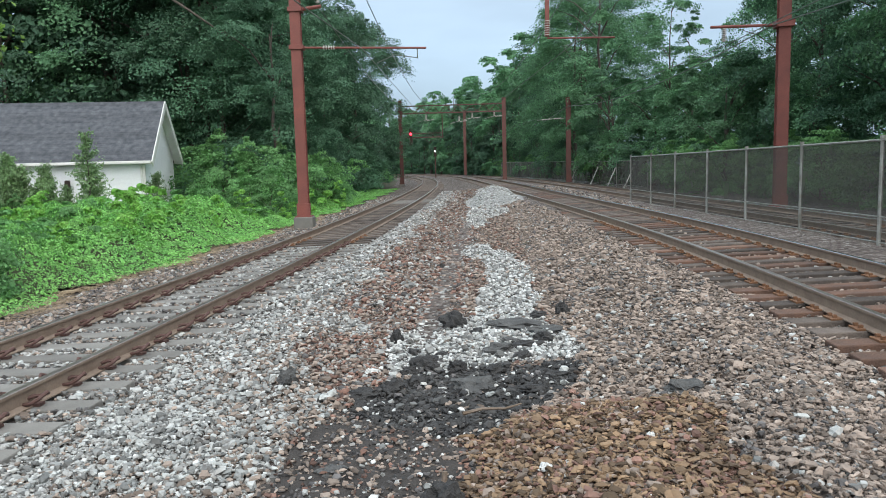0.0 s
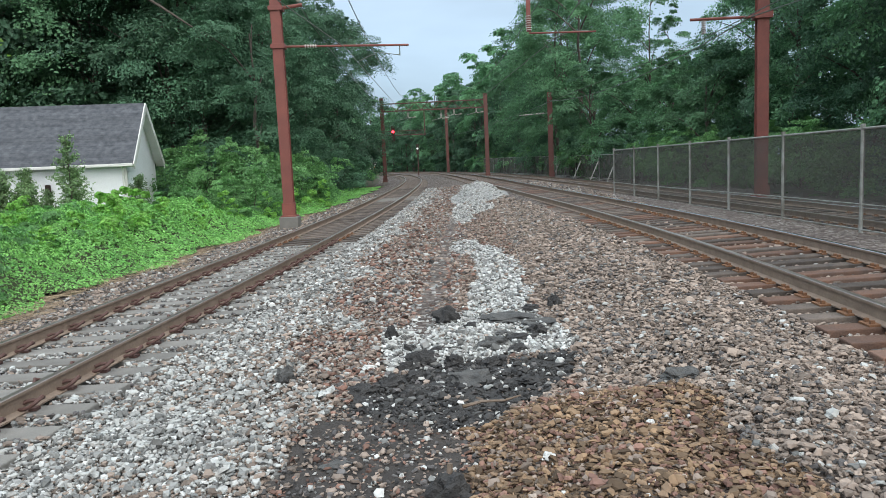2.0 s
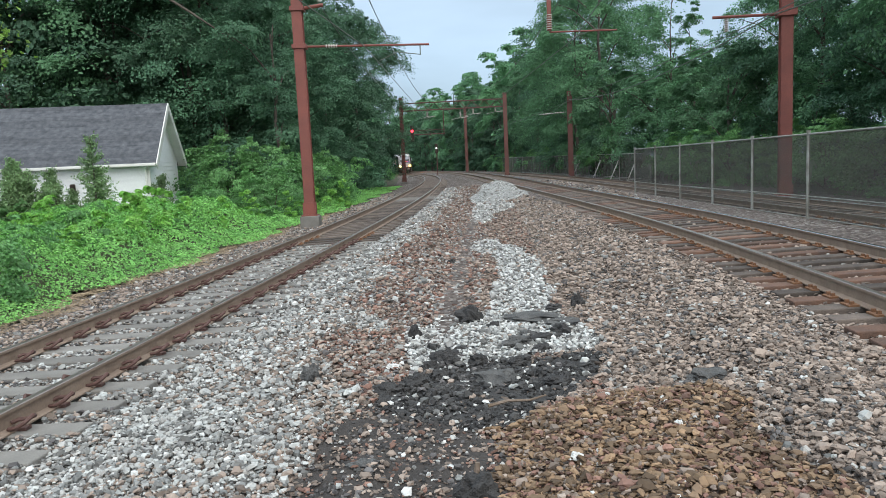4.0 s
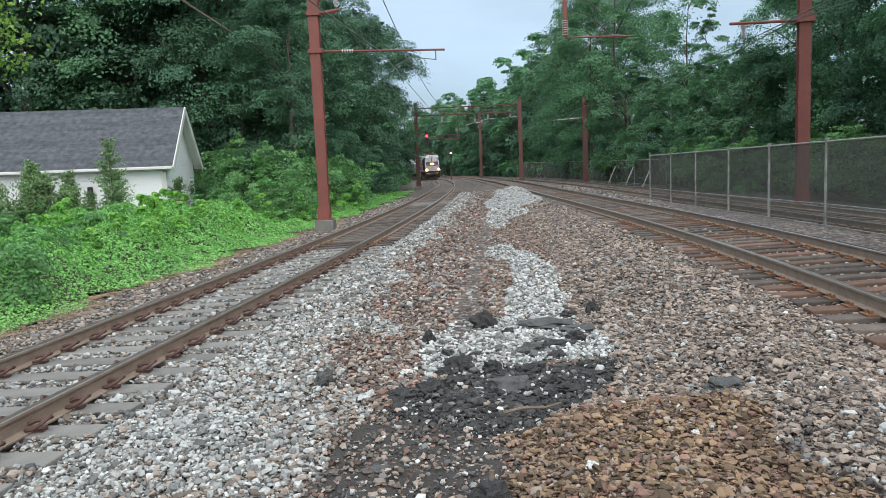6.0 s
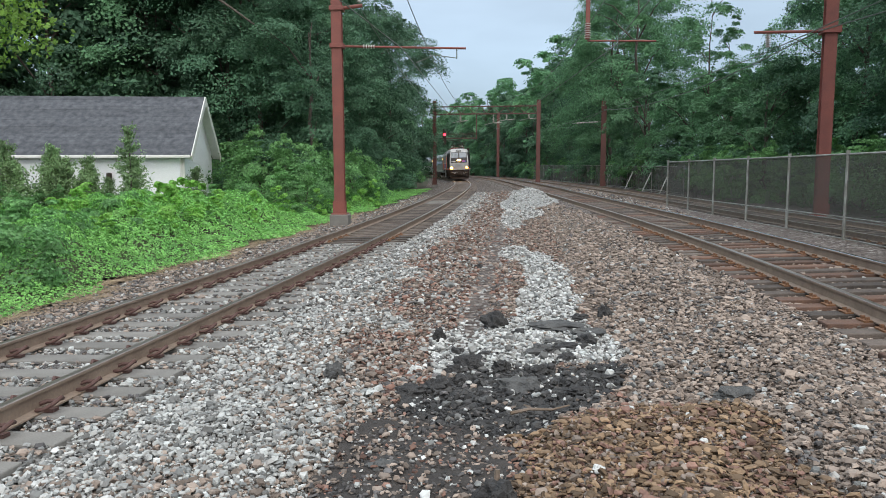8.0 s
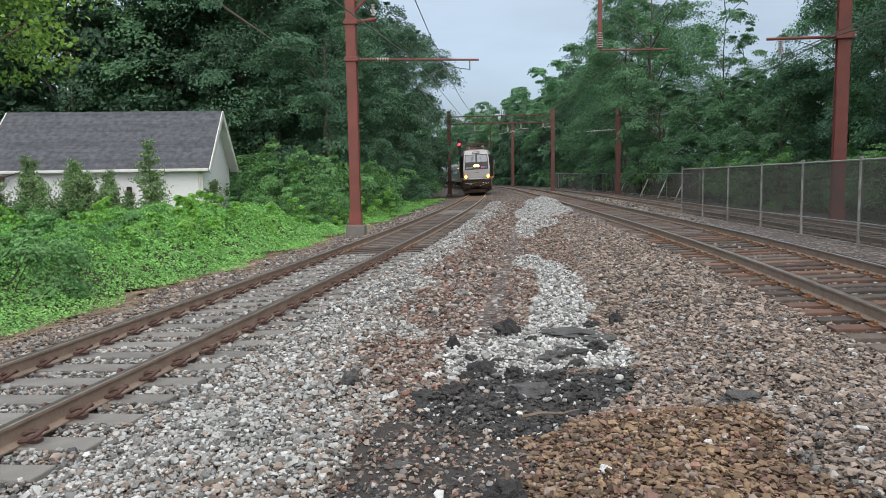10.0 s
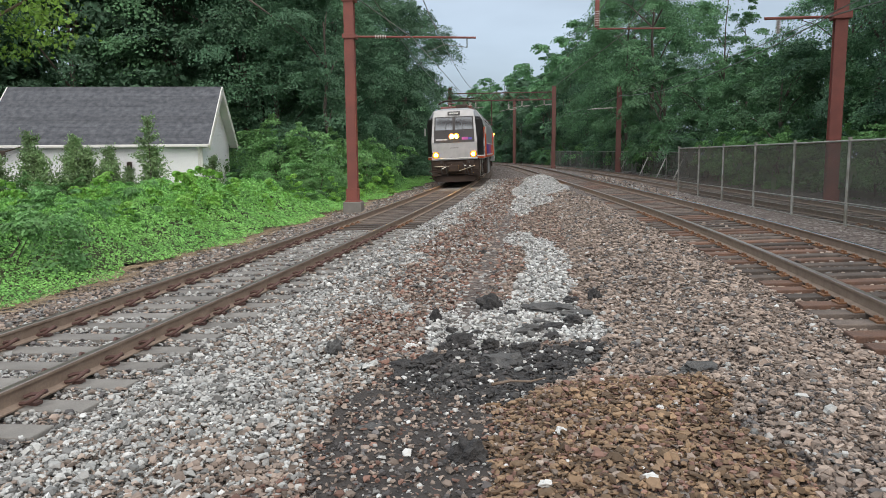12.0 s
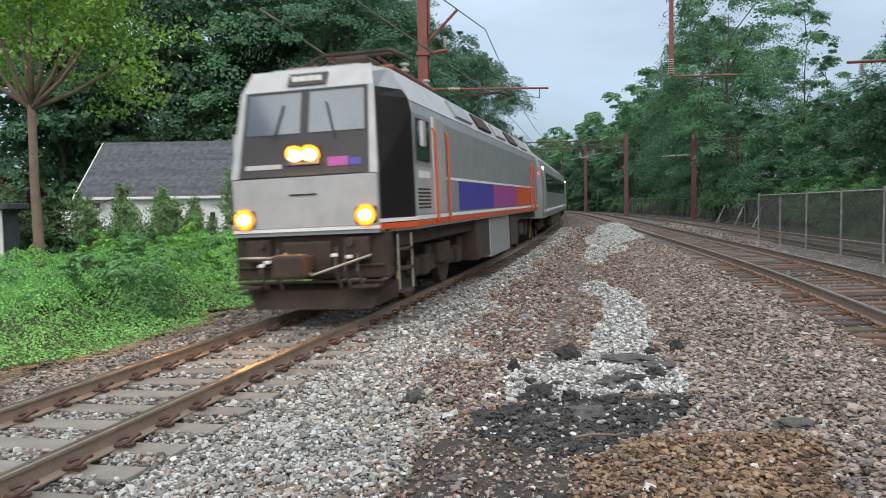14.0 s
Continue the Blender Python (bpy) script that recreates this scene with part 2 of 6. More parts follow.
M = {
    "bed": gravel_ground(),
    "stone_grey": material("grey_ballast_stone", (0.345, 0.362, 0.354), 0.85, second=(0.24, 0.228, 0.215), scale=9, island=0.62, fine=40),
    "stone_white": material("pale_stone", (0.58, 0.6, 0.595), 0.8, second=(0.48, 0.475, 0.455), scale=5, island=0.25, fine=40),
    "stone_brown": material("brown_stone", (0.305, 0.248, 0.207), 0.9, second=(0.175, 0.136, 0.112), scale=9, island=0.55, fine=40),
    "stone_rust": material("rust_stained_stone", (0.22, 0.128, 0.097), 0.9, second=(0.14, 0.08, 0.064), scale=4, island=0.55, fine=40),
    "stone_tan": material("tan_stone", (0.24, 0.16, 0.095), 0.9, second=(0.13, 0.088, 0.058), scale=4, island=0.65, fine=40),
    "stone_dark": material("dark_stone", (0.13, 0.122, 0.12), 0.9, second=(0.07, 0.065, 0.065), scale=4, island=0.4, fine=40),
    "asphalt": material("broken_asphalt", (0.028, 0.028, 0.03), 0.9, second=(0.06, 0.058, 0.056), scale=11, fine=90, bump=0.9, bump_size=0.02),
    "crust": material("dusty_asphalt_crust", (0.12, 0.12, 0.117), 0.95, second=(0.055, 0.055, 0.055), scale=9, fine=90, bump=0.9, bump_size=0.015),
    "stone_black": material("asphalt_crumb", (0.03, 0.03, 0.032), 0.9, second=(0.065, 0.063, 0.06), scale=6, island=0.5, fine=60),
    # red-brown steel muted for the distance: haze is put into its colour
    "dull_steel": material("dull_brown_steel", (0.13, 0.06, 0.05), 0.7, second=(0.09, 0.045, 0.04), scale=1.6, fine=30, bump=0.1),
    "rail": material("rusted_rail_steel", (0.29, 0.22, 0.17), 0.7, 0.0, second=(0.2, 0.145, 0.11), scale=6, fine=50, bump=0.2, bump_size=0.003),
    "rail_head": material("polished_rail_head", (0.36, 0.31, 0.27), 0.34, 0.9, second=(0.26, 0.22, 0.19), scale=3, fine=30, bump=0.05),
    "rail_bright": material("bright_rail_head", (0.6, 0.6, 0.62), 0.22, 1.0, second=(0.5, 0.49, 0.5), scale=3, fine=30, bump=0.03),
    "clip": material("rusted_clip", (0.11, 0.055, 0.045), 0.8, 0.0, second=(0.08, 0.045, 0.04), scale=30, fine=90),
    "plate": material("rusted_tie_plate", (0.24, 0.12, 0.06), 0.85, 0.1, second=(0.16, 0.08, 0.045), scale=15, fine=90),
    "concrete": material("weathered_concrete", (0.225, 0.215, 0.198), 0.9, second=(0.15, 0.142, 0.13), scale=3, fine=70, per_object=0.15),
    "tie_wood": material("creosoted_timber", (0.15, 0.12, 0.1), 0.9, second=(0.06, 0.05, 0.045), scale=5, fine=50, bump=0.9, per_object=0.5),
    "tie_rust": material("rust_stained_timber", (0.19, 0.1, 0.065), 0.9, second=(0.085, 0.06, 0.05), scale=3, fine=50, bump=0.8, per_object=0.45),
    "red_steel": material("red_brown_painted_steel", (0.225, 0.066, 0.05), 0.6, second=(0.165, 0.052, 0.043), scale=1.6, fine=30, bump=0.15, contrast=0.35),
    "insulator": material("grey_porcelain", (0.45, 0.42, 0.38), 0.3, second=(0.35, 0.32, 0.3)),
    # duller, darker copy of red_steel for the far poles
    "dull_pole": material("dull_brown_pole_steel", (0.15, 0.06, 0.048), 0.7, second=(0.105, 0.045, 0.04), scale=1.6, fine=30, bump=0.1),
    "wire": material("weathered_copper_wire", (0.17, 0.2, 0.17), 0.6, 0.3),
    "galv": material("galvanised_steel", (0.42, 0.43, 0.41), 0.5, 0.4, second=(0.2, 0.19, 0.16), scale=4, fine=60),
    "screen": mesh_screen("dark_woven_screen", (0.085, 0.082, 0.072), 0.7),
    "chain": mesh_screen("chain_link_wire", (0.14, 0.135, 0.12), 0.4),
    "siding": material("white_painted_siding", (0.88, 0.9, 0.92), 0.5, second=(0.82, 0.84, 0.86), scale=1.2, fine=40, bump=0.08),
    "trim": material("white_trim", (0.78, 0.78, 0.76), 0.5, second=(0.66, 0.66, 0.63), scale=2, bump=0.05),
    "shingle": material("grey_roof_shingle", (0.115, 0.122, 0.136), 0.95, second=(0.042, 0.046, 0.055), scale=4.5, fine=25, bump=0.6, per_object=0.12),
    "bark": material("tree_bark", (0.12, 0.1, 0.08), 0.95, second=(0.06, 0.05, 0.045), scale=5, fine=30, bump=0.9, bump_size=0.03),
    "bark_pale": material("pale_young_bark", (0.22, 0.16, 0.12), 0.9, second=(0.15, 0.11, 0.085), scale=5, fine=30, bump=0.5),
    "leaf": material("broadleaf_foliage", (0.145, 0.32, 0.148), 0.68, second=(0.085, 0.205, 0.106), scale=0.35, fine=3, bump=0, island=0.28, per_object=0.35, translucent=0.3),
    "leaf_dark": material("dark_foliage", (0.098, 0.22, 0.118), 0.68, second=(0.05, 0.126, 0.074), scale=0.35, fine=3, bump=0, island=0.28, per_object=0.3, translucent=0.25),
    "leaf_blue": material("conifer_foliage", (0.08, 0.16, 0.07), 0.7, second=(0.055, 0.11, 0.05), scale=0.5, fine=3, bump=0, island=0.4, per_object=0.3, translucent=0.15),
    "leaf_bush": material("mid_green_bush_leaves", (0.165, 0.36, 0.122), 0.62, second=(0.105, 0.255, 0.09), scale=0.5, fine=5, bump=0, island=0.4, per_object=0.2, translucent=0.3),
    "leaf_garden": material("garden_shrub_leaves", (0.2, 0.31, 0.14), 0.6, second=(0.12, 0.21, 0.09), scale=0.8, fine=5, bump=0, island=0.45, per_object=0.35, translucent=0.25),
    "leaf_weed": material("light_green_weed_leaves", (0.29, 0.58, 0.13), 0.6, second=(0.19, 0.43, 0.09), scale=1.0, fine=5, bump=0, island=0.35, translucent=0.35),
    "undergrowth": material("mossy_leaf_litter", (0.06, 0.085, 0.03), 1.0, second=(0.045, 0.045, 0.025), scale=1.5, fine=12, bump=0.9, bump_size=0.05),
    "dark_soil": material("dark_gritty_soil", (0.062, 0.053, 0.047), 0.95, second=(0.032, 0.029, 0.028), scale=5, fine=60, bump=0.9, bump_size=0.02),
    "leaf_bright": material("fresh_green_leaves", (0.29, 0.6, 0.165), 0.6, second=(0.15, 0.4, 0.1), scale=1.1, fine=5, bump=0, island=0.4, translucent=0.35),
    "leaf_young": material("yellow_green_leaves", (0.22, 0.38, 0.07), 0.5, second=(0.14, 0.27, 0.05), scale=0.6, fine=5, bump=0, island=0.4, translucent=0.4),
    "leaf_red": material("purple_leaves", (0.05, 0.02, 0.025), 0.6, second=(0.03, 0.012, 0.018), scale=0.6, fine=5, bump=0, island=0.4, translucent=0.3),
    "soil": material("forest_soil", (0.05, 0.055, 0.03), 1.0, second=(0.08, 0.07, 0.045), scale=0.6, fine=8, bump=0.8),
    "paving": material("driveway_asphalt", (0.2, 0.21, 0.22), 0.9, second=(0.16, 0.165, 0.17), scale=0.5, fine=30),
    "grass": material("mown_grass", (0.08, 0.17, 0.03), 0.9, second=(0.06, 0.12, 0.025), scale=0.8, fine=30, bump=0.6),
    "silver": material("silver_loco_paint", (0.43, 0.43, 0.43), 0.4, 0.15, second=(0.38, 0.38, 0.38), scale=0.8, fine=3, bump=0.03),
    "loco_grey": material("grey_loco_side_paint", (0.3, 0.315, 0.33), 0.4, 0.2, second=(0.27, 0.28, 0.295), scale=0.7, fine=3, bump=0.03),
    "loco_black": material("black_loco_paint", (0.025, 0.022, 0.022), 0.5, second=(0.045, 0.04, 0.04), scale=1, fine=30, bump=0.03),
    "underframe": material("grimy_underframe", (0.062, 0.04, 0.03), 0.85, 0.0, second=(0.028, 0.019, 0.014), scale=3, fine=25, bump=0.5),
    "wheel": material("wheel_steel", (0.16, 0.13, 0.11), 0.5, 0.7, second=(0.1, 0.08, 0.07), scale=4, fine=30),
    "orange": material("orange_paint", (0.65, 0.1, 0.03), 0.4, second=(0.55, 0.09, 0.03), scale=2, bump=0.02),
    "blue": material("blue_paint", (0.07, 0.06, 0.36), 0.4, second=(0.06, 0.05, 0.3), scale=2, bump=0.02),
    "magenta": material("magenta_paint", (0.38, 0.07, 0.3), 0.4, second=(0.32, 0.06, 0.26), scale=2, bump=0.02),
    "yellow": material("yellow_paint", (0.6, 0.42, 0.05), 0.5, second=(0.5, 0.34, 0.05), scale=4),
    "glass": material("dark_cab_glass", (0.02, 0.025, 0.03), 0.04, second=(0.02, 0.022, 0.025), bump=0),
    "lamp": material("headlamp_glow", (1.0, 0.46, 0.06), 0.3, bump=0, emission=170.0),
    # glowing orange that imitates the halo round the headlamps; no real lamp part
    "lamp_halo": material("imitated_lamp_halo", (1.0, 0.2, 0.01), 0.3, bump=0, emission=1.3),
    "lamp_centre": material("upper_headlamp_glow", (1.0, 0.48, 0.07), 0.3, bump=0, emission=210.0),
    "marker_red": material("red_signal_glow", (1.0, 0.03, 0.05), 0.3, bump=0, emission=4.0),
    "marker_amber": material("amber_marker_glow", (1.0, 0.45, 0.08), 0.3, bump=0, emission=9.0),
    "signal_white": material("white_signal_glow", (0.9, 1.0, 1.0), 0.3, bump=0, emission=1.4),
    "coach": material("brushed_coach_side", (0.36, 0.38, 0.39), 0.35, 0.55, second=(0.3, 0.315, 0.32), scale=0.8, fine=25, bump=0.05),
    "coach_dark": material("coach_window_band", (0.03, 0.033, 0.036), 0.15, second=(0.02, 0.022, 0.024), bump=0.02),
    "windscreen": material("tinted_reflecting_windscreen", (0.15, 0.165, 0.178), 0.08, 1.0, second=(0.13, 0.145, 0.155), scale=1.5, bump=0),
    "straw": material("dry_straw", (0.34, 0.27, 0.18), 0.9, second=(0.22, 0.16, 0.11), scale=3, fine=30, bump=0, island=0.4),
    "deadwood": material("dry_wood", (0.2, 0.16, 0.13), 0.9, second=(0.12, 0.08, 0.05), scale=10, fine=60, bump=0.7),
}


# ---- building tools ----
def mesh_object(name, bm, mat, parent=None, label="", smooth=False):
    me = bpy.data.meshes.new(name)
    bm.normal_update()
    bm.to_mesh(me)
    bm.free()
    for m in (mat if isinstance(mat, (list, tuple)) else [mat]):
        me.materials.append(m)
    if smooth:
        me.polygons.foreach_set("use_smooth", [True] * len(me.polygons))
    ob = new(name, me)
    ob.parent = parent
    if label:
        ob["label"] = label
    return ob


def part(name, bm, mat, parent, label="", smooth=False):
    return mesh_object(name, bm, mat, parent, label, smooth)


def thing(name, m, label, category, group="", kind=""):
    ob = new(name)
    ob.empty_display_size = 0.2
    ob.matrix_basis = m
    return tagged(ob, label, category, group, kind)


def box(bm, x0, x1, y0, y1, z0, z1, bevel=0.0, m=None):
    vs = bmesh.ops.create_cube(bm, size=1)["verts"]
    t = Matrix.Translation(((x0 + x1) / 2, (y0 + y1) / 2, (z0 + z1) / 2)) @ Matrix.Diagonal((x1 - x0, y1 - y0, z1 - z0, 1))
    bmesh.ops.transform(bm, matrix=(m or Matrix()) @ t, verts=vs)
    if bevel:
        edges = list({e for v in vs for e in v.link_edges})
        bmesh.ops.bevel(bm, geom=edges, offset=bevel, segments=2, affect="EDGES", profile=0.5)
    return bm


def boxes(*specs, bevel=0.0):
    bm = bmesh.new()
    for s in specs:
        box(bm, *s, bevel=bevel)
    return bm


def tube(bm, points, radius, sides=8, taper=None):
    """A round bar along points; taper gives the radius at its end."""
    pts = [Vector(p) for p in points]
    rings = []
    for i, p in enumerate(pts):
        d = (pts[min(i + 1, len(pts) - 1)] - pts[max(i - 1, 0)]).normalized()
        side = d.cross(Vector((0, 0, 1)) if abs(d.z) < 0.9 else Vector((1, 0, 0))).normalized()
        up = side.cross(d)
        r = radius if taper is None else radius + (taper - radius) * i / (len(pts) - 1)
        rings.append([bm.verts.new(p + r * (math.cos(a) * side + math.sin(a) * up)) for a in (2 * math.pi * k / sides for k in range(sides))])
    for a, b in zip(rings, rings[1:]):
        for k in range(sides):
            bm.faces.new((a[k], a[(k + 1) % sides], b[(k + 1) % sides], b[k]))
    bm.faces.new(rings[0][::-1])
    bm.faces.new(rings[-1])
    return bm


def tubes(*specs, sides=8):
    bm = bmesh.new()
    for pts, r in specs:
        tube(bm, pts, r, sides)
    return bm


def disc(bm, centre, axis, radius, depth, sides=20):
    """A solid short cylinder whose axis is the vector axis."""
    a = Vector(axis).normalized()
    return tube(bm, [Vector(centre) - a * depth / 2, Vector(centre) + a * depth / 2], radius, sides)


def loft(rings):
    """A closed skin over rings of equal count, capped at both ends."""
    bm = bmesh.new()
    vs = [[bm.verts.new(p) for p in r] for r in rings]
    n = len(vs[0])
    for a, b in zip(vs, vs[1:]):
        for k in range(n):
            bm.faces.new((a[k], b[k], b[(k + 1) % n], a[(k + 1) % n]))
    bm.faces.new(vs[0])
    bm.faces.new(vs[-1][::-1])
    bmesh.ops.recalc_face_normals(bm, faces=bm.faces[:])
    return bm


def arrays_object(name, verts, faces, mat, parent=None, smooth=False):
    """A mesh from numpy arrays: verts (n, 3), faces (m, k) with one k."""
    me = bpy.data.meshes.new(name)
    n, m, k = len(verts), len(faces), faces.shape[1]
    me.vertices.add(n)
    me.vertices.foreach_set("co", verts.astype(np.float32).ravel())
    me.loops.add(m * k)
    me.loops.foreach_set("vertex_index", faces.astype(np.int32).ravel())
    me.polygons.add(m)
    me.polygons.foreach_set("loop_start", np.arange(0, m * k, k, dtype=np.int32))
    me.polygons.foreach_set("use_smooth", np.full(m, smooth, dtype=bool))
    me.update(calc_edges=True)
    me.materials.append(mat)
    ob = new(name, me)
    ob.parent = parent
    return ob


# ---- plan: the curved tracks ----
def left_line(y):
    """x of the near track's centre line at y."""
    return -4.12 - np.where(np.asarray(y) < 30, 7.3e-4, 9.0e-4) * (np.asarray(y) - 30.0) ** 2


def right_line(y):
    q = np.maximum(y, 0.0)
    return left_line(y) + 4.0 + 4.9 / (1 + (q / 34.0) ** 2.5)


def third_line(y):
    return right_line(y) + 5.6


HALF = 0.752                 # rail centre to track centre
L_TOP, R_TOP, T_TOP = 0.092, 0.395, 0.08   # rail tops at the track centres
CANT = 0.025                 # each rail stands this much above or below the centre
RAIL_H = 0.17


def grade(y):
    """The line falls gently into the distance."""
    return -0.75 * (np.maximum(np.asarray(y) - 45.0, 0.0) / 100.0) ** 1.3


def smooth_step(a, b, v):
    q = np.clip((v - a) / (b - a), 0, 1)
    return q * q * (3 - 2 * q)


def ground_z(x, y):
    """Height of the ground, with the beds of the three tracks."""
    l, r, t3 = left_line(y), right_line(y), third_line(y)
    beds = [(l - 60, -0.3), (l - 24, -0.3), (l - 9, -0.45), (l - 4, -0.4), (l - 2.6, -0.28), (l - 1.5, L_TOP - RAIL_H - 0.12), (l + 1.35, L_TOP - RAIL_H + 0.015),
            (l + 1.9, -0.05), (l * 0.5 + r * 0.5, 0.0), (r - 2.3, 0.1), (r - 1.35, R_TOP - RAIL_H - 0.07), (r + 1.5, R_TOP - RAIL_H - 0.02),
            (r + 2.9, 0.2), (t3 - 1.6, T_TOP - RAIL_H - 0.04), (t3 + 1.6, T_TOP - RAIL_H - 0.04), (t3 + 3, -0.25), (t3 + 8, -0.3), (t3 + 60, 0.5)]
    z = np.full(np.shape(x), beds[0][1], float)
    for (a, za), (b, zb) in zip(beds, beds[1:]):
        q = np.clip((x - a) / (b - a), 0, 1)
        z = np.where(x >= a, za + (zb - za) * q, z)
    return z + grade(y)


def bumpy(x, y):
    return 0.02 * np.sin(3.1 * x + 1.7 * y) * np.sin(2.3 * y - 1.1 * x) + 0.012 * np.sin(7 * x - 3 * y + 1)


def heading(line, y):
    """Turn about z of the track at y, 0 when it runs along y."""
    return math.atan2(-(line(y + 0.05) - line(y - 0.05)), 0.1)


# ---- ground ----
def sheet(name, xs, ys, mat, lift=0.0):
    gx, gy = np.meshgrid(xs, ys)
    gx = gx + left_line(np.clip(gy, -20, 260)) + 4.5
    z = ground_z(gx, gy) + bumpy(gx, gy) * (np.abs(gx) < 12) + lift
    v = np.stack([gx, gy, z], -1).reshape(-1, 3)
    nx = len(xs)
    i = (np.arange(len(ys) - 1)[:, None] * nx + np.arange(nx - 1)).ravel()
    return arrays_object(name, v, np.stack([i, i + 1, i + nx + 1, i + nx], -1), mat, smooth=True)


edge_x = np.concatenate([[-3000, -600, -150, -70], np.arange(-45, -8, 2.0), np.arange(-8, 14, 0.25), np.arange(14, 45, 2.0), [70, 150, 600, 3000]])
edge_y = np.concatenate([[-3000, -600, -150, -60], np.arange(-30, 0, 2.0), np.arange(0, 40, 0.5), np.arange(40, 270, 3.0), [300, 600, 1200, 3000]])
ground = sheet("ground", edge_x, edge_y, M["bed"], -0.03)
tagged(ground, "red-brown and grey railway ballast between the tracks", "ground", kind="structure")
soil_left = sheet("ground_soil_left", np.arange(-70, -7.4, 1.5), np.arange(-30, 270, 3.5), M["soil"], 0.03)
tagged(soil_left, "dark soil under the plants beside the track", "ground", kind="structure")
soil_right = sheet("ground_soil_right", np.arange(13.5, 80, 2.0), np.arange(-30, 270, 3.5), M["soil"], 0.03)
tagged(soil_right, "dark soil under the trees beyond the tracks", "ground", kind="structure")


# ---- tracks ----
RAIL_SHAPE = [(-0.075, -0.17), (0.075, -0.17), (0.075, -0.158), (0.012, -0.14), (0.012, -0.04), (0.036, -0.03), (0.036, -0.006), (0.028, 0.0),
              (-0.028, 0.0), (-0.036, -0.006), (-0.036, -0.03), (-0.012, -0.04), (-0.012, -0.14), (-0.075, -0.158)]


def rail(line, side, top, parent, head, y0=-25, y1=250):
    ys = np.concatenate([np.arange(y0, 60, 0.75), np.arange(60, y1, 2.0)])
    n = len(RAIL_SHAPE)
    verts = []
    for y in ys:
        a = heading(line, y)
        off = side * HALF
        for u, w in RAIL_SHAPE:
            verts.append((line(y) + (off + u) * math.cos(a), y + (off + u) * math.sin(a), top + side * CANT + w + float(grade(y))))
    faces, mats = [], []
    for i in range(len(ys) - 1):
        for k in range(n):
            faces.append((i * n + k, i * n + (k + 1) % n, (i + 1) * n + (k + 1) % n, (i + 1) * n + k))
            mats.append(1 if k in (6, 7, 8) else 0)
    ob = arrays_object("rail", np.array(verts), np.array(faces), M["rail"], parent)
    ob.data.materials.append(head)
    ob.data.polygons.foreach_set("material_index", mats)
    return ob


def tie_mesh(name, half, width, depth, bevel, mat, dish=0.0):
    bm = boxes((-half, half, -width / 2, width / 2, -depth, 0), bevel=bevel)
    if dish:
        for v in bm.verts:
            v.co.z -= dish * max(0.0, 1 - abs(v.co.x) / 0.5) if v.co.z > -0.05 else 0
    me = bpy.data.meshes.new(name)
    bm.to_mesh(me)
    bm.free()
    me.materials.append(mat)
    return me


def clip_mesh():
    """A spring clip: a bent bar that loops over the rail's foot."""
    pts = [(-0.06, -0.075, 0.03), (0.01, -0.085, 0.04), (0.075, -0.07, 0.075), (0.1, 0.0, 0.11), (0.07, 0.06, 0.085), (0.0, 0.07, 0.06), (-0.04, 0.03, 0.07), (-0.085, 0.0, 0.055)]
    bm = tube(bmesh.new(), pts, 0.017, 6)
    box(bm, -0.03, 0.05, -0.035, 0.035, 0.0, 0.025)
    me = bpy.data.meshes.new("rail_clip")
    bm.to_mesh(me)
    bm.free()
    me.materials.append(M["clip"])
    return me


def plate_mesh():
    bm = boxes((-0.17, 0.17, -0.095, 0.095, 0, 0.018))
    for x in (-0.12, 0.12):
        for y in (-0.05, 0.05):
            box(bm, x - 0.018, x + 0.018, y - 0.018, y + 0.018, 0.018, 0.05)
    me = bpy.data.meshes.new("tie_plate")
    bm.to_mesh(me)
    bm.free()
    me.materials.append(M["plate"])
    return me


TIE_CONCRETE = tie_mesh("tie", 1.35, 0.26, 0.2, 0.012, M["concrete"], 0.02)
TIE_WOOD = tie_mesh("tie", 1.3, 0.23, 0.18, 0.012, M["tie_wood"])
TIE_RUST = tie_mesh("tie", 1.3, 0.23, 0.18, 0.012, M["tie_rust"])
CLIP, PLATE = clip_mesh(), plate_mesh()


def far_ties(line, top, y0, y1, step, mat, parent):
    """The ties past those that can be told apart, as one mesh."""
    verts, faces = [], []
    y = y0
    while y < y1:
        a = heading(line, y)
        i = len(verts)
        for z in (-0.18, 0.0):
            for u, v in ((-1.3, -0.115), (1.3, -0.115), (1.3, 0.115), (-1.3, 0.115)):
                verts.append((line(y) + u * math.cos(a) - v * math.sin(a), y + u * math.sin(a) + v * math.cos(a), top - RAIL_H + z + u * CANT / HALF + float(grade(y))))
        faces += [(i + 4, i + 5, i + 6, i + 7), (i, i + 1, i + 5, i + 4), (i + 1, i + 2, i + 6, i + 5), (i + 2, i + 3, i + 7, i + 6), (i + 3, i, i + 4, i + 7)]
        y += step
    tagged(arrays_object("distant_ties", np.array(verts), np.array(faces), mat, parent), "row of dark ties far along the track", kind="stuff")


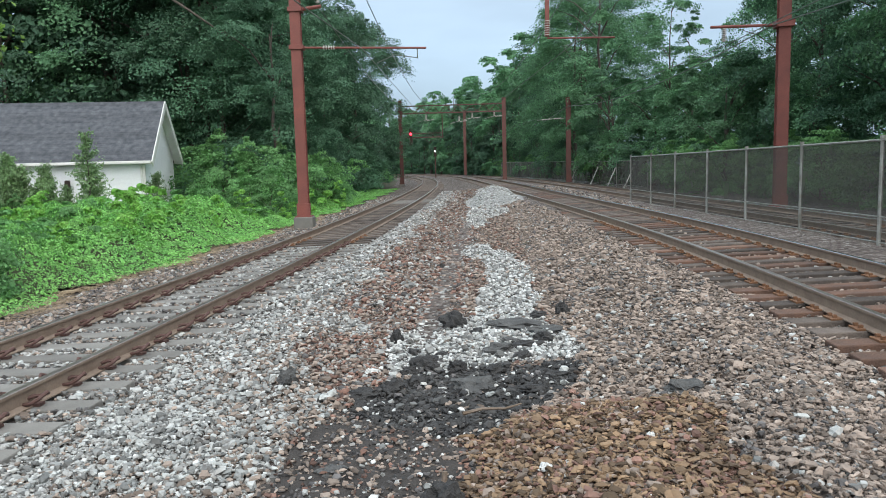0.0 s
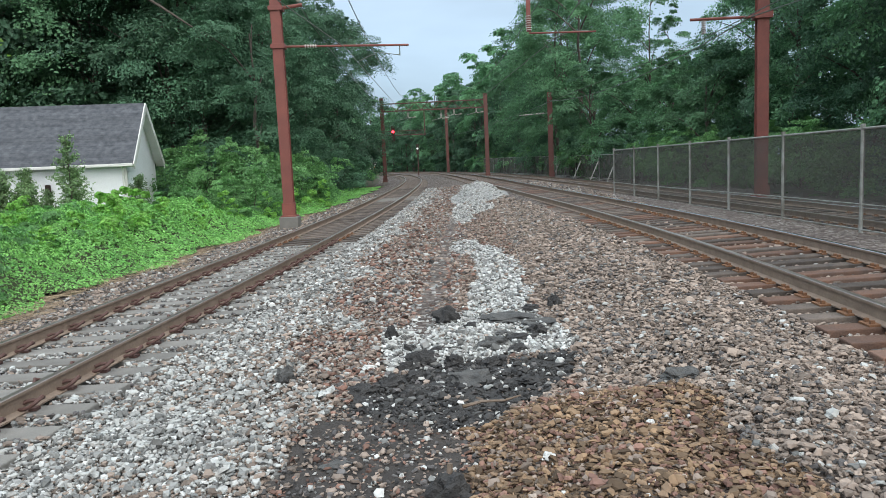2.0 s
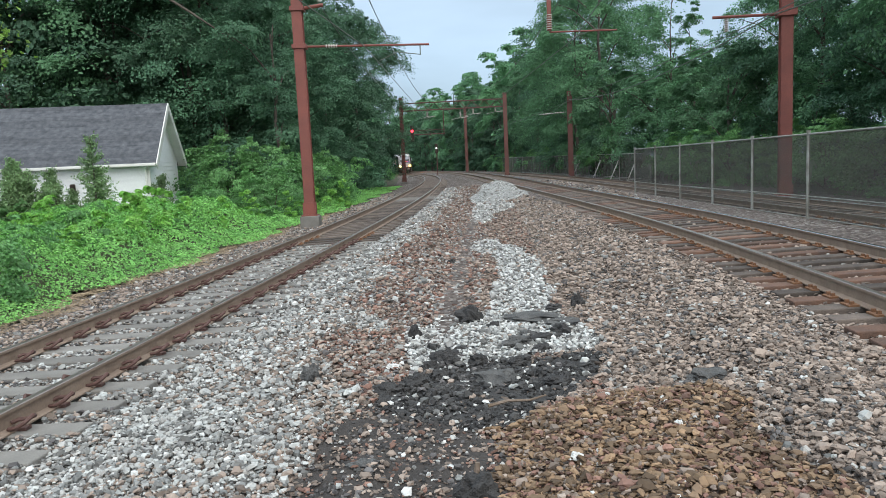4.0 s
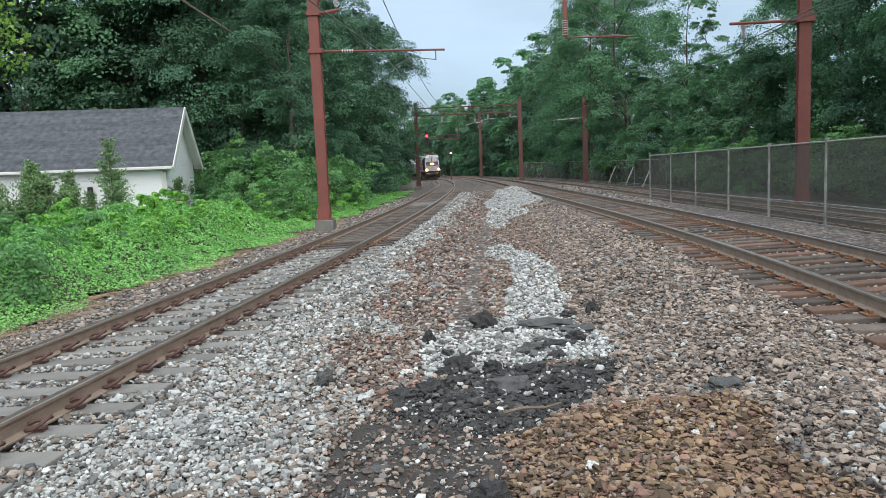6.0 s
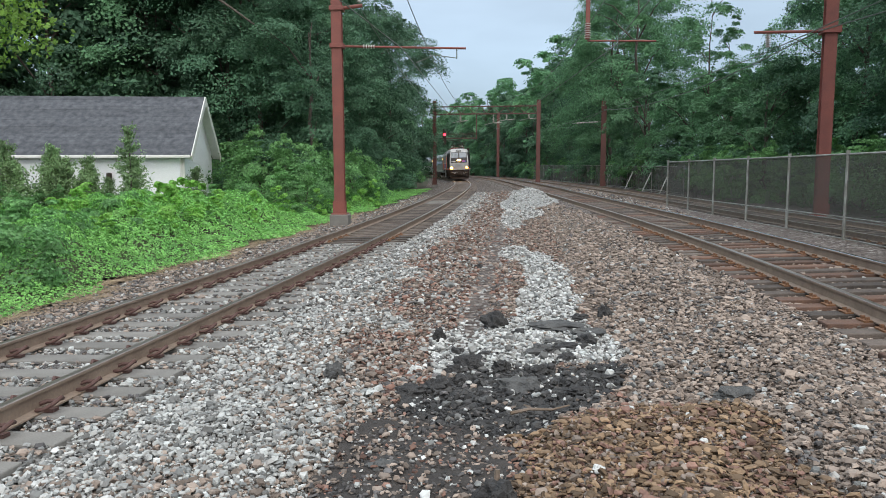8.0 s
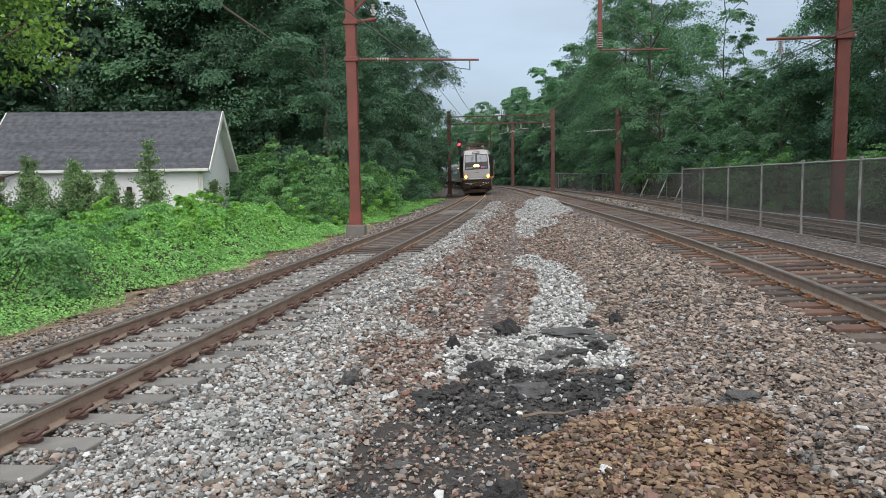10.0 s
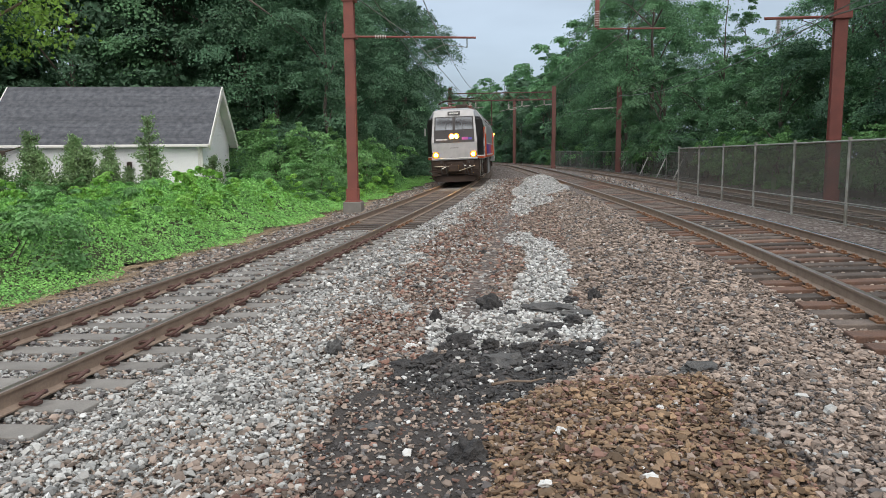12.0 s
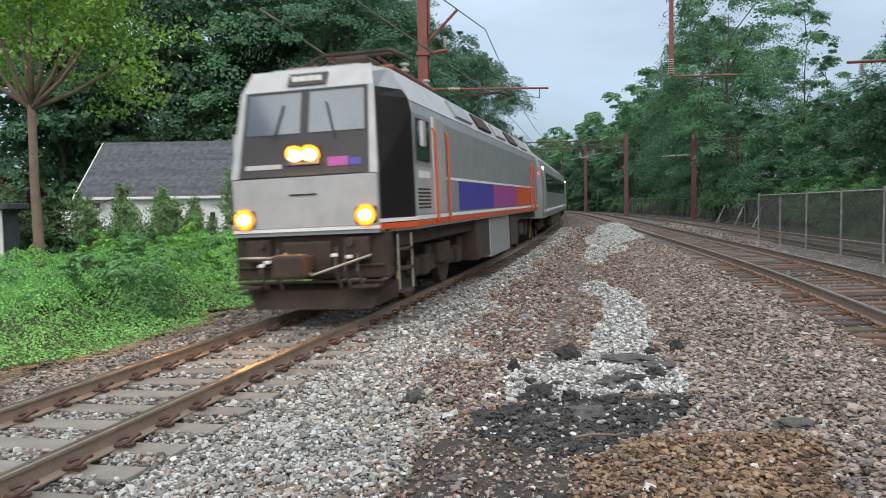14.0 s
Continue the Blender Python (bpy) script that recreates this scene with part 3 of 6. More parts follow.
def railway(name, line, top, label, heads, ties, y0, y1, step, far_mat):
    track = thing(name, Matrix(), label, "railway track", "parallel railway tracks", "structure")
    rail(line, -1, top, track, heads[0])
    rail(line, 1, top, track, heads[1])
    rng = random.Random(len(name) * 7)
    y = y0
    while y < y1:
        me = ties(y, rng)
        tie = new("tie", me)
        tie.parent = track
        a = math.degrees(heading(line, y))
        tie.matrix_basis = pose(line(y) + rng.uniform(-0.03, 0.03), y + rng.uniform(-0.02, 0.02), top - RAIL_H - 0.004, 0, -math.degrees(math.atan(CANT / HALF)), a + rng.uniform(-0.8, 0.8))
        if me is TIE_CONCRETE and y < 24:
            for side in (-1, 1):
                for e in (-1, 1):
                    c = new("rail_clip", CLIP)
                    c.parent = tie
                    c.matrix_basis = pose(side * HALF + e * 0.105, 0, 0.004, 0, 0, 0 if e > 0 else 180)
        elif y < 20:
            for side in (-1, 1):
                c = new("tie_plate", PLATE)
                c.parent = tie
                c.matrix_basis = pose(side * HALF, 0, 0.002)
        y += step
    far_ties(line, top, y, 180, step, far_mat, track)
    return track


railway("railway_near_track", left_line, L_TOP, "rusty rails on grey concrete and dark timber ties", (M["rail_head"], M["rail_head"]),
        lambda y, r: TIE_CONCRETE if y < 17.5 or 36 < y < 39 else TIE_WOOD, -3.95, 52, 0.535, M["tie_wood"])
railway("railway_middle_track", right_line, R_TOP, "rails on rust-stained dark timber ties in brown ballast", (M["rail_head"], M["rail_bright"]),
        lambda y, r: TIE_RUST if r.random() < (0.4 if y < 16 else 0.3) else TIE_WOOD, -3.03, 50, 0.457, M["tie_wood"])
railway("railway_far_track", third_line, T_TOP, "dull rails on dark timber ties behind the fence", (M["rail_head"], M["rail_bright"]),
        lambda y, r: TIE_WOOD, 4, 55, 0.55, M["tie_wood"])


# ---- loose ballast ----
def stone_shapes():
    """A few angular stones: squashed, jittered icosahedra."""
    shapes = []
    rng = np.random.RandomState(5)
    bm = bmesh.new()
    rings = [[bm.verts.new((k * math.cos(a + h), k * math.sin(a + h), z)) for a in (0, math.pi / 2, math.pi, 1.5 * math.pi)] for k, h, z in ((0.9, 0, -0.6), (0.8, math.pi / 4, 0.6))]
    for k in range(4):
        a, b, c, d = rings[0][k], rings[0][(k + 1) % 4], rings[1][k], rings[1][(k + 1) % 4]
        bm.faces.new((a, b, c)), bm.faces.new((b, d, c))
    for r in (rings[0][::-1], rings[1]):
        bm.faces.new(r[:3]), bm.faces.new((r[0], r[2], r[3]))
    bm.verts.index_update()
    base = np.array([v.co[:] for v in bm.verts])
    faces = np.array([[v.index for v in f.verts] for f in bm.faces])
    bm.free()
    for _ in range(24):
        v = base * (1 + 0.4 * rng.uniform(-1, 1, (len(base), 3))) * rng.uniform(0.75, 1.3, 3) * (1, 1, 0.7)
        shapes.append(v)
    return shapes, faces


SHAPES, STONE_FACES = stone_shapes()


def stones(name, xs, ys, zs, sizes, mat, label, seed, flat=1.0):
    rng = np.random.RandomState(seed)
    n = len(xs)
    pick = rng.randint(0, len(SHAPES), n)
    v = np.array(SHAPES)[pick] * sizes[:, None, None] * (2 - flat, 1, flat)
    a, b = rng.uniform(0, 2 * np.pi, n), rng.normal(0, 0.5, n)
    x, y, z = v[..., 0], v[..., 1], v[..., 2]
    y, z = y * np.cos(b)[:, None] - z * np.sin(b)[:, None], y * np.sin(b)[:, None] + z * np.cos(b)[:, None]
    x, y = x * np.cos(a)[:, None] - y * np.sin(a)[:, None], x * np.sin(a)[:, None] + y * np.cos(a)[:, None]
    v = np.stack([x + xs[:, None], y + ys[:, None], z + zs[:, None]], -1)
    f = STONE_FACES[None] + (np.arange(n) * v.shape[1])[:, None, None]
    ob = arrays_object(name, v.reshape(-1, 3), f.reshape(-1, 3), mat)
    return tagged(ob, label, "ballast", kind="stuff")


def vnoise(x, y, k):
    return (np.sin(x * 1.3 * k + 2.1 * np.sin(y * 0.9 * k)) + np.sin(y * 1.7 * k + 1.9 * np.sin(x * 1.1 * k + 1)) + np.sin((x + y) * 2.9 * k)) / 3


def asphalt_zone(x, y):
    """1 inside the patches of broken black asphalt."""
    wob = 0.14 * vnoise(x, y, 3.1)
    return ((x + 0.15) / 0.84) ** 2 + ((y - 5.82 - 0.38 * x) / 0.82) ** 2 < 1 + 3.0 * wob


def soil_zone(x, y):
    """1 on the trail of dark gritty soil in front of the asphalt."""
    wob = 0.14 * vnoise(x, y, 2.7)
    return ((x + 0.72 + 0.05 * (y - 4)) / 0.6) ** 2 + ((y - 4.1) / 1.5) ** 2 < 1 + 3.5 * wob


def pale_lane(x, y):
    """1 on the strip of pale crushed stone that runs up to the heap."""
    c = 0.02 + 0.28 * np.exp(-((y - 11.5) / 3.2) ** 2) - 0.42 * smooth_step(13.2, 16.4, y)
    w = 0.36 + 0.12 * vnoise(x, y, 1.5) + 0.25 * np.exp(-((y - 7.6) / 1.1) ** 2)
    return (np.abs(x - c) < w) & (y > 7.0 + 0.3 * vnoise(x, y, 2)) & ((y < 16.5) | (y > 21))


def mound_z(x, y):
    """The heap of pale stone and the lip of tan rubble near the camera."""
    heap = 0.62 * np.exp(-(((x - 0.15) / 0.95) ** 2 + ((y - 33.0) / 2.6) ** 2) ** 1.3)
    heap = heap + 0.1 * np.exp(-(((x + 0.05) / 0.8) ** 2 + ((y - 26.0) / 2.6) ** 2))
    lip = 0.1 * smooth_step(5.3, 4.6, y - 0.22 * x) * smooth_step(-0.15, 0.25, x) * smooth_step(2.6, 1.6, x)
    ridge = 0.1 * np.exp(-((x + 1.55 + 0.02 * y) / 0.55) ** 2) * smooth_step(3, 6, y) * smooth_step(60, 30, y)
    ridge2 = 0.08 * np.exp(-((x - 2.15 + 0.01 * y) / 0.4) ** 2)
    dip = -0.06 * np.exp(-((x + 0.7) / 0.25) ** 2) * smooth_step(6, 9, y)
    return heap + lip + ridge + ridge2 + dip


def scatter():
    rng = np.random.RandomState(11)
    bands = [(1.6, 5.4, 2600, 0.0158), (5.4, 9.0, 1700, 0.0178), (9.0, 15.0, 880, 0.0215), (15.0, 26.0, 520, 0.023), (26.0, 48.0, 250, 0.029)]
    X, Y, R = [], [], []
    for y0, y1, dens, r in bands:
        n = int((y1 - y0) * 12.5 * dens)
        y = rng.uniform(y0, y1, n)
        x = rng.uniform(0, 12.5, n) + left_line(y) - 3.2
        X.append(x), Y.append(y), R.append(np.minimum(r * rng.lognormal(0, 0.36, n), 2.0 * r))
    n = 8000                                # finer stone on the heap
    X.append(rng.uniform(-1.1, 1.4, n)), Y.append(rng.uniform(28.4, 36.2, n)), R.append(0.03 * rng.lognormal(0, 0.3, n))
    x, y, r = np.concatenate(X), np.concatenate(Y), np.concatenate(R)
    l, rt = left_line(y), right_line(y)
    u, w = x - l, x - rt
    keep = (x < rt + 3.0) & (x > l - 2.8)
    # only what the camera can see sideways, and not on rails
    keep &= np.abs(x + 0.35 * 1) < 1.2 + 0.72 * (y + 0.7)
    for c in (u, w):
        keep &= ~((np.abs(np.abs(c) - HALF) < 0.1))
    in_l, in_r = np.abs(u) < 1.36, np.abs(w) < 1.32
    keep &= ~((in_l | in_r) & (y > 17.5))
    # ties stay bare
    phase_l, phase_r = ((y + 3.95) / 0.535) % 1, ((y + 3.03) / 0.457) % 1
    keep &= ~(in_l & (np.minimum(phase_l, 1 - phase_l) < 0.27))
    keep &= ~(in_r & (np.minimum(phase_r, 1 - phase_r) < 0.27))
    z = ground_z(x, y) + bumpy(x, y) + mound_z(x, y)
    z = np.where(in_l, L_TOP - RAIL_H - 0.022 + u * CANT / HALF, z)
    z = np.where(in_r, R_TOP - RAIL_H - 0.06 + w * CANT / HALF, z)
    z = z + r * rng.uniform(-2.1, 0.95, len(x))
    asp = asphalt_zone(x, y)
    soil = soil_zone(x, y) & ~asp
    keep &= ~asp | (rng.rand(len(x)) < 0.85)
    keep &= ~soil | (rng.rand(len(x)) < 0.72)
    on_heap = ((x - 0.15) / 1.15) ** 2 + ((y - 32.3) / 3.8) ** 2 < 1
    keep &= ~(on_heap & (r > 0.04))
    p = rng.rand(len(x))
    mixn = vnoise(x, y, 1.1)
    heap = (((x - 0.15) / 1.15) ** 2 + ((y - 32.3) / 3.8) ** 2 < 1) | (((x + 0.05) / 0.75) ** 2 + ((y - 26.0) / 2.6) ** 2 < 1)
    pale = pale_lane(x, y) | heap | ((np.abs(x + 0.1) < 0.86 + 0.2 * mixn - 0.12 * (y - 7.4)) & (y > 6.35 + 0.2 * mixn + 0.4 * np.maximum(x, 0)) & (y < 8.7) & (p < 0.93))
    left_side = (u > 1.2) & (x < -1.25 - 0.012 * y + 0.5 * mixn - 0.1 * (y - 5))
    tan = (y - 0.22 * x < 5.15 + 0.15 * mixn) & (x > -0.15 + 0.25 * mixn) & (x < 1.4 + 0.35 * mixn)
    kind = np.full(len(x), 2)                                  # brown
    kind[p < 0.2] = 3                                          # rust
    kind[p > 0.9] = 5
    kind[p > 0.995] = 1
    right_side = (x > 0.7) & ~tan
    kind[right_side & (p < 0.06)] = 0
    kind[right_side & (p > 0.06) & (p < 0.2)] = 2
    kind[tan] = np.where(p[tan] < 0.68, 4, np.where(p[tan] < 0.86, 3, np.where(p[tan] < 0.99, 2, 1)))
    grey_share = np.clip(0.5 - 0.3 * np.maximum(0, x + 2.2) + 0.5 * mixn, 0.12, 0.95)
    grey_share = np.maximum(grey_share, 0.74 - 0.4 * np.maximum(0, u - 1.7))
    left_side = left_side | ((u > 1.36) & (u < 2.3 + 0.3 * mixn) & (y > 6))
    kind[left_side & (p < grey_share)] = 0
    kind[left_side & (p > 0.9)] = 1
    mid = (u > 1.2) & ~left_side & (x < -0.3)
    kind[mid & (p < 0.15)] = 0
    kind[mid & (p > 0.15) & (p < 0.46)] = 3
    kind[in_l] = np.where(p[in_l] < 0.55, 0, np.where(p[in_l] < 0.8, 2, 5))
    kind[u < -1.3] = np.where(p[u < -1.3] < 0.14, 0, np.where(p[u < -1.3] < 0.4, 5, 2))
    kind[w > 1.3] = np.where(p[w > 1.3] < 0.12, 0, np.where(p[w > 1.3] < 0.4, 5, 2))
    kind[pale] = np.where(p[pale] < 0.52, 0, np.where(p[pale] < 0.94, 1, 2))
    kind[asp] = np.where(p[asp] < 0.8, 6, np.where(p[asp] < 0.85, 1, np.where(p[asp] < 0.9, 0, np.where(p[asp] < 0.96, 5, 2))))
    kind[soil] = np.where(p[soil] < 0.25, 6, np.where(p[soil] < 0.275, 1, np.where(p[soil] < 0.34, 0, np.where(p[soil] < 0.7, 2, np.where(p[soil] < 0.88, 5, 3)))))
    r = np.where(soil & (kind == 6), 0.45 * r, np.where(soil & (kind != 1), 0.85 * r, r))
    spec = [("pale_grey_ballast", "stone_grey", "pale grey crushed ballast stones"), ("white_ballast", "stone_white", "scattered white stones among the ballast"),
            ("brown_ballast", "stone_brown", "brown ballast stones between the tracks"), ("rusty_ballast", "stone_rust", "rust-red ballast stones"),
            ("tan_rubble", "stone_tan", "tan-brown broken rubble"), ("dark_ballast", "stone_dark", "dark grey ballast stones"), ("asphalt_crumbs", "stone_black", "black asphalt crumbs and grit")]
    for k, (name, mat, label) in enumerate(spec):
        s = keep & (kind == k)
        stones(name, x[s], y[s], z[s], r[s] * {0: 1.1, 1: 0.88, 6: 1.05}.get(k, 1.0), M[mat], label, 20 + k, {2: 0.72, 3: 0.72, 4: 0.6, 5: 0.75}.get(k, 0.9))


scatter()


def mound_sheet(name, x0, x1, y0, y1, step, zone, mat, label, category, lift):
    """A sheet over the ground that follows the heaps and lips, only where zone holds."""
    xs, ys = np.arange(x0, x1, step), np.arange(y0, y1, step)
    gx, gy = np.meshgrid(xs, ys)
    z = ground_z(gx, gy) + bumpy(gx, gy) + mound_z(gx, gy) + lift(gx, gy)
    nx = len(xs)
    i = (np.arange(len(ys) - 1)[:, None] * nx + np.arange(nx - 1))
    ok = zone(gx, gy)[:-1, :-1]
    i = i[ok]
    ob = arrays_object(name, np.stack([gx, gy, z], -1).reshape(-1, 3), np.stack([i, i + 1, i + nx + 1, i + nx], -1), mat, smooth=True)
    return tagged(ob, label, category, kind="structure")


mound_sheet("ground_rubble", -2.6, 3.0, 1.5, 40.0, 0.12, lambda x, y: np.abs(mound_z(x, y)) > 0.012, M["bed"], "low banks of mixed ballast", "ground", lambda x, y: -0.024)
mound_sheet("ground_stone_heap", -1.4, 1.7, 28.0, 36.6, 0.15, lambda x, y: ((x - 0.15) / 1.3) ** 2 + ((y - 32.5) / 4.0) ** 2 < 1, M["stone_grey"], "heap of pale grey crushed stone", "gravel heap", lambda x, y: 0.012)
mound_sheet("ground_dark_soil", -1.9, 0.3, 2.0, 6.4, 0.06, lambda x, y: soil_zone(x, y) & ~asphalt_zone(x, y), M["dark_soil"], "trail of dark gritty soil among the ballast", "soil", lambda x, y: -0.003 + 0.014 * vnoise(x, y, 9))
mound_sheet("ground_asphalt", -1.6, 1.0, 2.4, 7.8, 0.05, asphalt_zone, M["asphalt"], "broken black asphalt patch among the ballast", "asphalt",
            lambda x, y: -0.006 + 0.024 * vnoise(x, y, 9) + 0.02 * vnoise(x, y, 23))


def chunk(x, y, rx, ry, h, seed, label, mat="asphalt", name="asphalt_chunk"):
    rng = random.Random(seed)
    bm = bmesh.new()
    bmesh.ops.create_icosphere(bm, subdivisions=3, radius=1)
    off = Vector((seed * 3.1, seed * 1.7, 0))
    for v in bm.verts:
        n = noise.noise(v.co * 1.6 + off) * 0.5 + noise.noise(v.co * 4.5 + off) * 0.3 + (0.0 if mat == "stone_white" else noise.noise(v.co * 9 + off) * 0.3)
        v.co = Vector((v.co.x * rx, v.co.y * ry, v.co.z * h * (0.6 if v.co.z < 0 else 1))) * (1 + n)
    ob = mesh_object(name, bm, M[mat])
    ob.matrix_basis = pose(x, y, float(ground_z(np.array(x), np.array(y)) + mound_z(np.array(x), np.array(y))) + h * 0.25, 0, 0, rng.uniform(-20, 20))
    return tagged(ob, label, "asphalt chunk", "broken asphalt chunks")


LUMP, SLAB = "lump of broken black asphalt on the ballast", "flat dusty crust of broken asphalt among pale stones"
for i, (x, y, rx, ry, h, flat) in enumerate([(-0.42, 8.3, 0.14, 0.1, 0.13, 0), (0.84, 8.6, 0.08, 0.07, 0.1, 0), (0.27, 8.15, 0.3, 0.2, 0.05, 1), (0.6, 7.75, 0.19, 0.13, 0.05, 1), (0.54, 7.35, 0.1, 0.08, 0.07, 0),
                                             (0.07, 7.0, 0.15, 0.1, 0.075, 1), (0.38, 7.15, 0.17, 0.09, 0.05, 0), (-0.29, 7.6, 0.15, 0.09, 0.03, 1), (-0.14, 7.87, 0.07, 0.05, 0.04, 0), (0.56, 8.55, 0.1, 0.08, 0.05, 0),
                                             (-0.97, 7.5, 0.065, 0.06, 0.11, 0), (-0.59, 6.5, 0.13, 0.1, 0.1, 0), (-0.3, 6.46, 0.08, 0.07, 0.07, 0), (-0.13, 5.87, 0.17, 0.13, 0.07, 1), (-0.82, 5.8, 0.11, 0.08, 0.07, 0),
                                             (-1.01, 5.64, 0.11, 0.07, 0.06, 0), (-1.68, 5.86, 0.07, 0.07, 0.09, 1), (1.47, 5.48, 0.14, 0.12, 0.065, 1), (-0.26, 3.8, 0.11, 0.09, 0.1, 0), (-0.62, 6.05, 0.09, 0.07, 0.06, 0),
                                             (-0.45, 6.9, 0.08, 0.06, 0.04, 0), (0.3, 6.72, 0.09, 0.07, 0.05, 0), (0.05, 6.35, 0.08, 0.06, 0.05, 0), (-0.4, 5.5, 0.08, 0.07, 0.04, 1), (0.35, 5.75, 0.1, 0.07, 0.04, 0), (-0.72, 6.28, 0.07, 0.05, 0.06, 0),
                                             (-0.75, 7.05, 0.06, 0.05, 0.05, 0), (0.2, 7.42, 0.09, 0.06, 0.03, 1), (-0.95, 4.2, 0.1, 0.08, 0.04, 1), (-0.88, 13.3, 0.07, 0.06, 0.06, 0)]):
    chunk(x, y, rx, ry, h, i + 1, SLAB if flat else LUMP, "crust" if flat else "asphalt")
chunk(-1.05, 6.32, 0.055, 0.045, 0.03, 41, "single white stone on brown ballast", "stone_white", "white_stone")
chunk(0.3, 3.98, 0.034, 0.03, 0.03, 42, "single white stone on brown ballast", "stone_white", "white_stone")

for x, y, rx, ry, h in ((0.74, 3.3, 0.05, 0.03, 0.03), (0.2, 3.24, 0.035, 0.025, 0.025), (2.19, 5.2, 0.03, 0.025, 0.025), (0.97, 4.4, 0.028, 0.024, 0.022)):
    chunk(x, y, rx, ry, h, 50 + int(100 * x), "single white stone on brown ballast", "stone_white", "white_stone")

stick = mesh_object("stick", tube(bmesh.new(), [(-0.22, -0.06, 0.02), (-0.08, 0.0, 0.035), (0.08, 0.02, 0.03), (0.2, 0.08, 0.045)], 0.014, 6, 0.006), M["deadwood"])
stick.matrix_basis = pose(0.02, 5.12, 0.05)
tagged(stick, "dry brown stick lying on the rubble", "stick")
stub = mesh_object("wood_stub", tube(bmesh.new(), [(0, 0, 0), (0.01, 0.0, 0.06), (0.015, 0.01, 0.13)], 0.022, 7, 0.015), M["deadwood"])
stub.matrix_basis = pose(-0.27, 3.85, 0.03)
tagged(stub, "splintered wooden stub upright in the ballast", "wood piece")


# ---- poles and wires ----
def column(x, y, z0, z1, width, name="catenary_pole", label="red-brown painted steel catenary pole on a concrete foot", turn=0.0, base=True, lean=0.0, foot=0.32, paint="red_steel"):
    ob = thing(name, pose(x, y, z0, 0, lean, turn), label, "catenary pole", "catenary poles")
    h, w = z1 - z0, width / 2
    q, t = w - 0.03, 0.02
    profile = [(-w, -w), (w, -w), (w, -q), (t, -q), (t, q), (w, q), (w, w), (-w, w), (-w, q), (-t, q), (-t, -q), (-w, -q)]
    part("shaft", loft([[(a, b, z) for a, b in profile] for z in (foot if base else 0.0, h)]), M[paint], ob)
    if base:
        part("base_plate", boxes((-w - 0.1, w + 0.1, -w - 0.1, w + 0.1, foot, foot + 0.04), (-w - 0.05, w + 0.05, -w - 0.02, -w + 0.004, foot + 0.03, foot + 0.45), (w - 0.004, w + 0.03, -w - 0.02, w + 0.02, foot + 0.03, foot + 0.45), bevel=0.004), M[paint], ob)
        part("footing", boxes((-w - 0.15, w + 0.15, -w - 0.15, w + 0.15, -0.6, foot), bevel=0.03), M["concrete"], ob, "weathered concrete footing")
    return ob


def insulator(parent, centre, axis, length, radius, count=5, mat="insulator"):
    a = Vector(axis).normalized()
    side = a.cross(Vector((0, 1, 0)) if abs(a.y) < 0.9 else Vector((1, 0, 0))).normalized()
    up = side.cross(a)
    rings = []
    for k in range(count):
        for q, r in ((0.0, 0.45), (0.28, 0.5), (0.34, 1.0), (0.62, 0.95), (0.72, 0.5)):
            c = Vector(centre) + a * length * ((k + q) / count - 0.5)
            rings.append([c + radius * r * (math.cos(t) * side + math.sin(t) * up) for t in (math.pi * m / 6 for m in range(12))])
    bm = loft(rings)
    return part("insulator", bm, M[mat], parent, "ribbed porcelain insulator")


pole = column(-6.2, 24.6, -0.45, 9.5, 0.33, turn=4, foot=0.6)
part("arm", tubes(([(0.1, 0, 6.15), (4.25, 0, 6.05)], 0.035)), M["red_steel"], pole, "slim horizontal registration arm")
insulator(pole, (1.05, 0, 6.13), (1, 0, -0.02), 0.42, 0.07)
part("steady_arm", tubes(([(3.95, 0, 6.05), (3.95, 0, 5.72)], 0.018), ([(3.95, 0, 5.74), (3.2, 0, 5.85), (2.6, 0.05, 5.6)], 0.014)), M["wire"], pole)
part("upper_bracket", tubes(([(0.0, 0, 7.35), (0.85, 0, 7.45)], 0.06), ([(0.0, 0, 7.6), (1.2, 0, 8.8)], 0.05), ([(0.2, 0, 8.0), (0.2, 0, 9.6)], 0.05)), M["red_steel"], pole)
insulator(pole, (0.75, 0, 7.75), (0, 0, 1), 0.4, 0.07)
for z in (6.08, 7.28):
    part("clamp", boxes((-0.22, 0.24, -0.22, 0.22, z, z + 0.14), bevel=0.006), M["red_steel"], pole)

pole = column(11.02, 29.0, -0.45, 11.0, 0.42, turn=-8)
part("arm", tubes(([(-0.2, 0, 7.05), (-2.6, -0.05, 7.1)], 0.055)), M["red_steel"], pole)
insulator(pole, (-2.1, 0, 6.8), (0, 0, 1), 0.5, 0.1, 7)
part("clamp", boxes((-0.32, 0.32, -0.32, 0.32, 6.95, 7.2), bevel=0.006), M["red_steel"], pole)

pole = column(2.15, 27.0, 6.15, 9.5, 0.14, name="drop_bracket", label="red-brown steel drop bracket hanging from a catenary beam", base=False)
insulator(pole, (0, 0, 0.3), (0, 0, 1), 0.55, 0.11, 7)
part("arm", tubes(([(0, 0, -0.05), (2.35, 0, -0.1)], 0.03)), M["red_steel"], pole)
part("steady_arm", tubes(([(2.35, 0, -0.1), (1.6, 0, -0.02), (0.6, 0.02, -0.35)], 0.014)), M["wire"], pole)
part("beam", boxes((-8.5, 9.3, -0.15, 0.15, 3.3, 3.55), (-8.5, 9.3, -0.15, 0.15, 4.1, 4.3), bevel=0.01), M["red_steel"], pole, "overhead lattice beam")

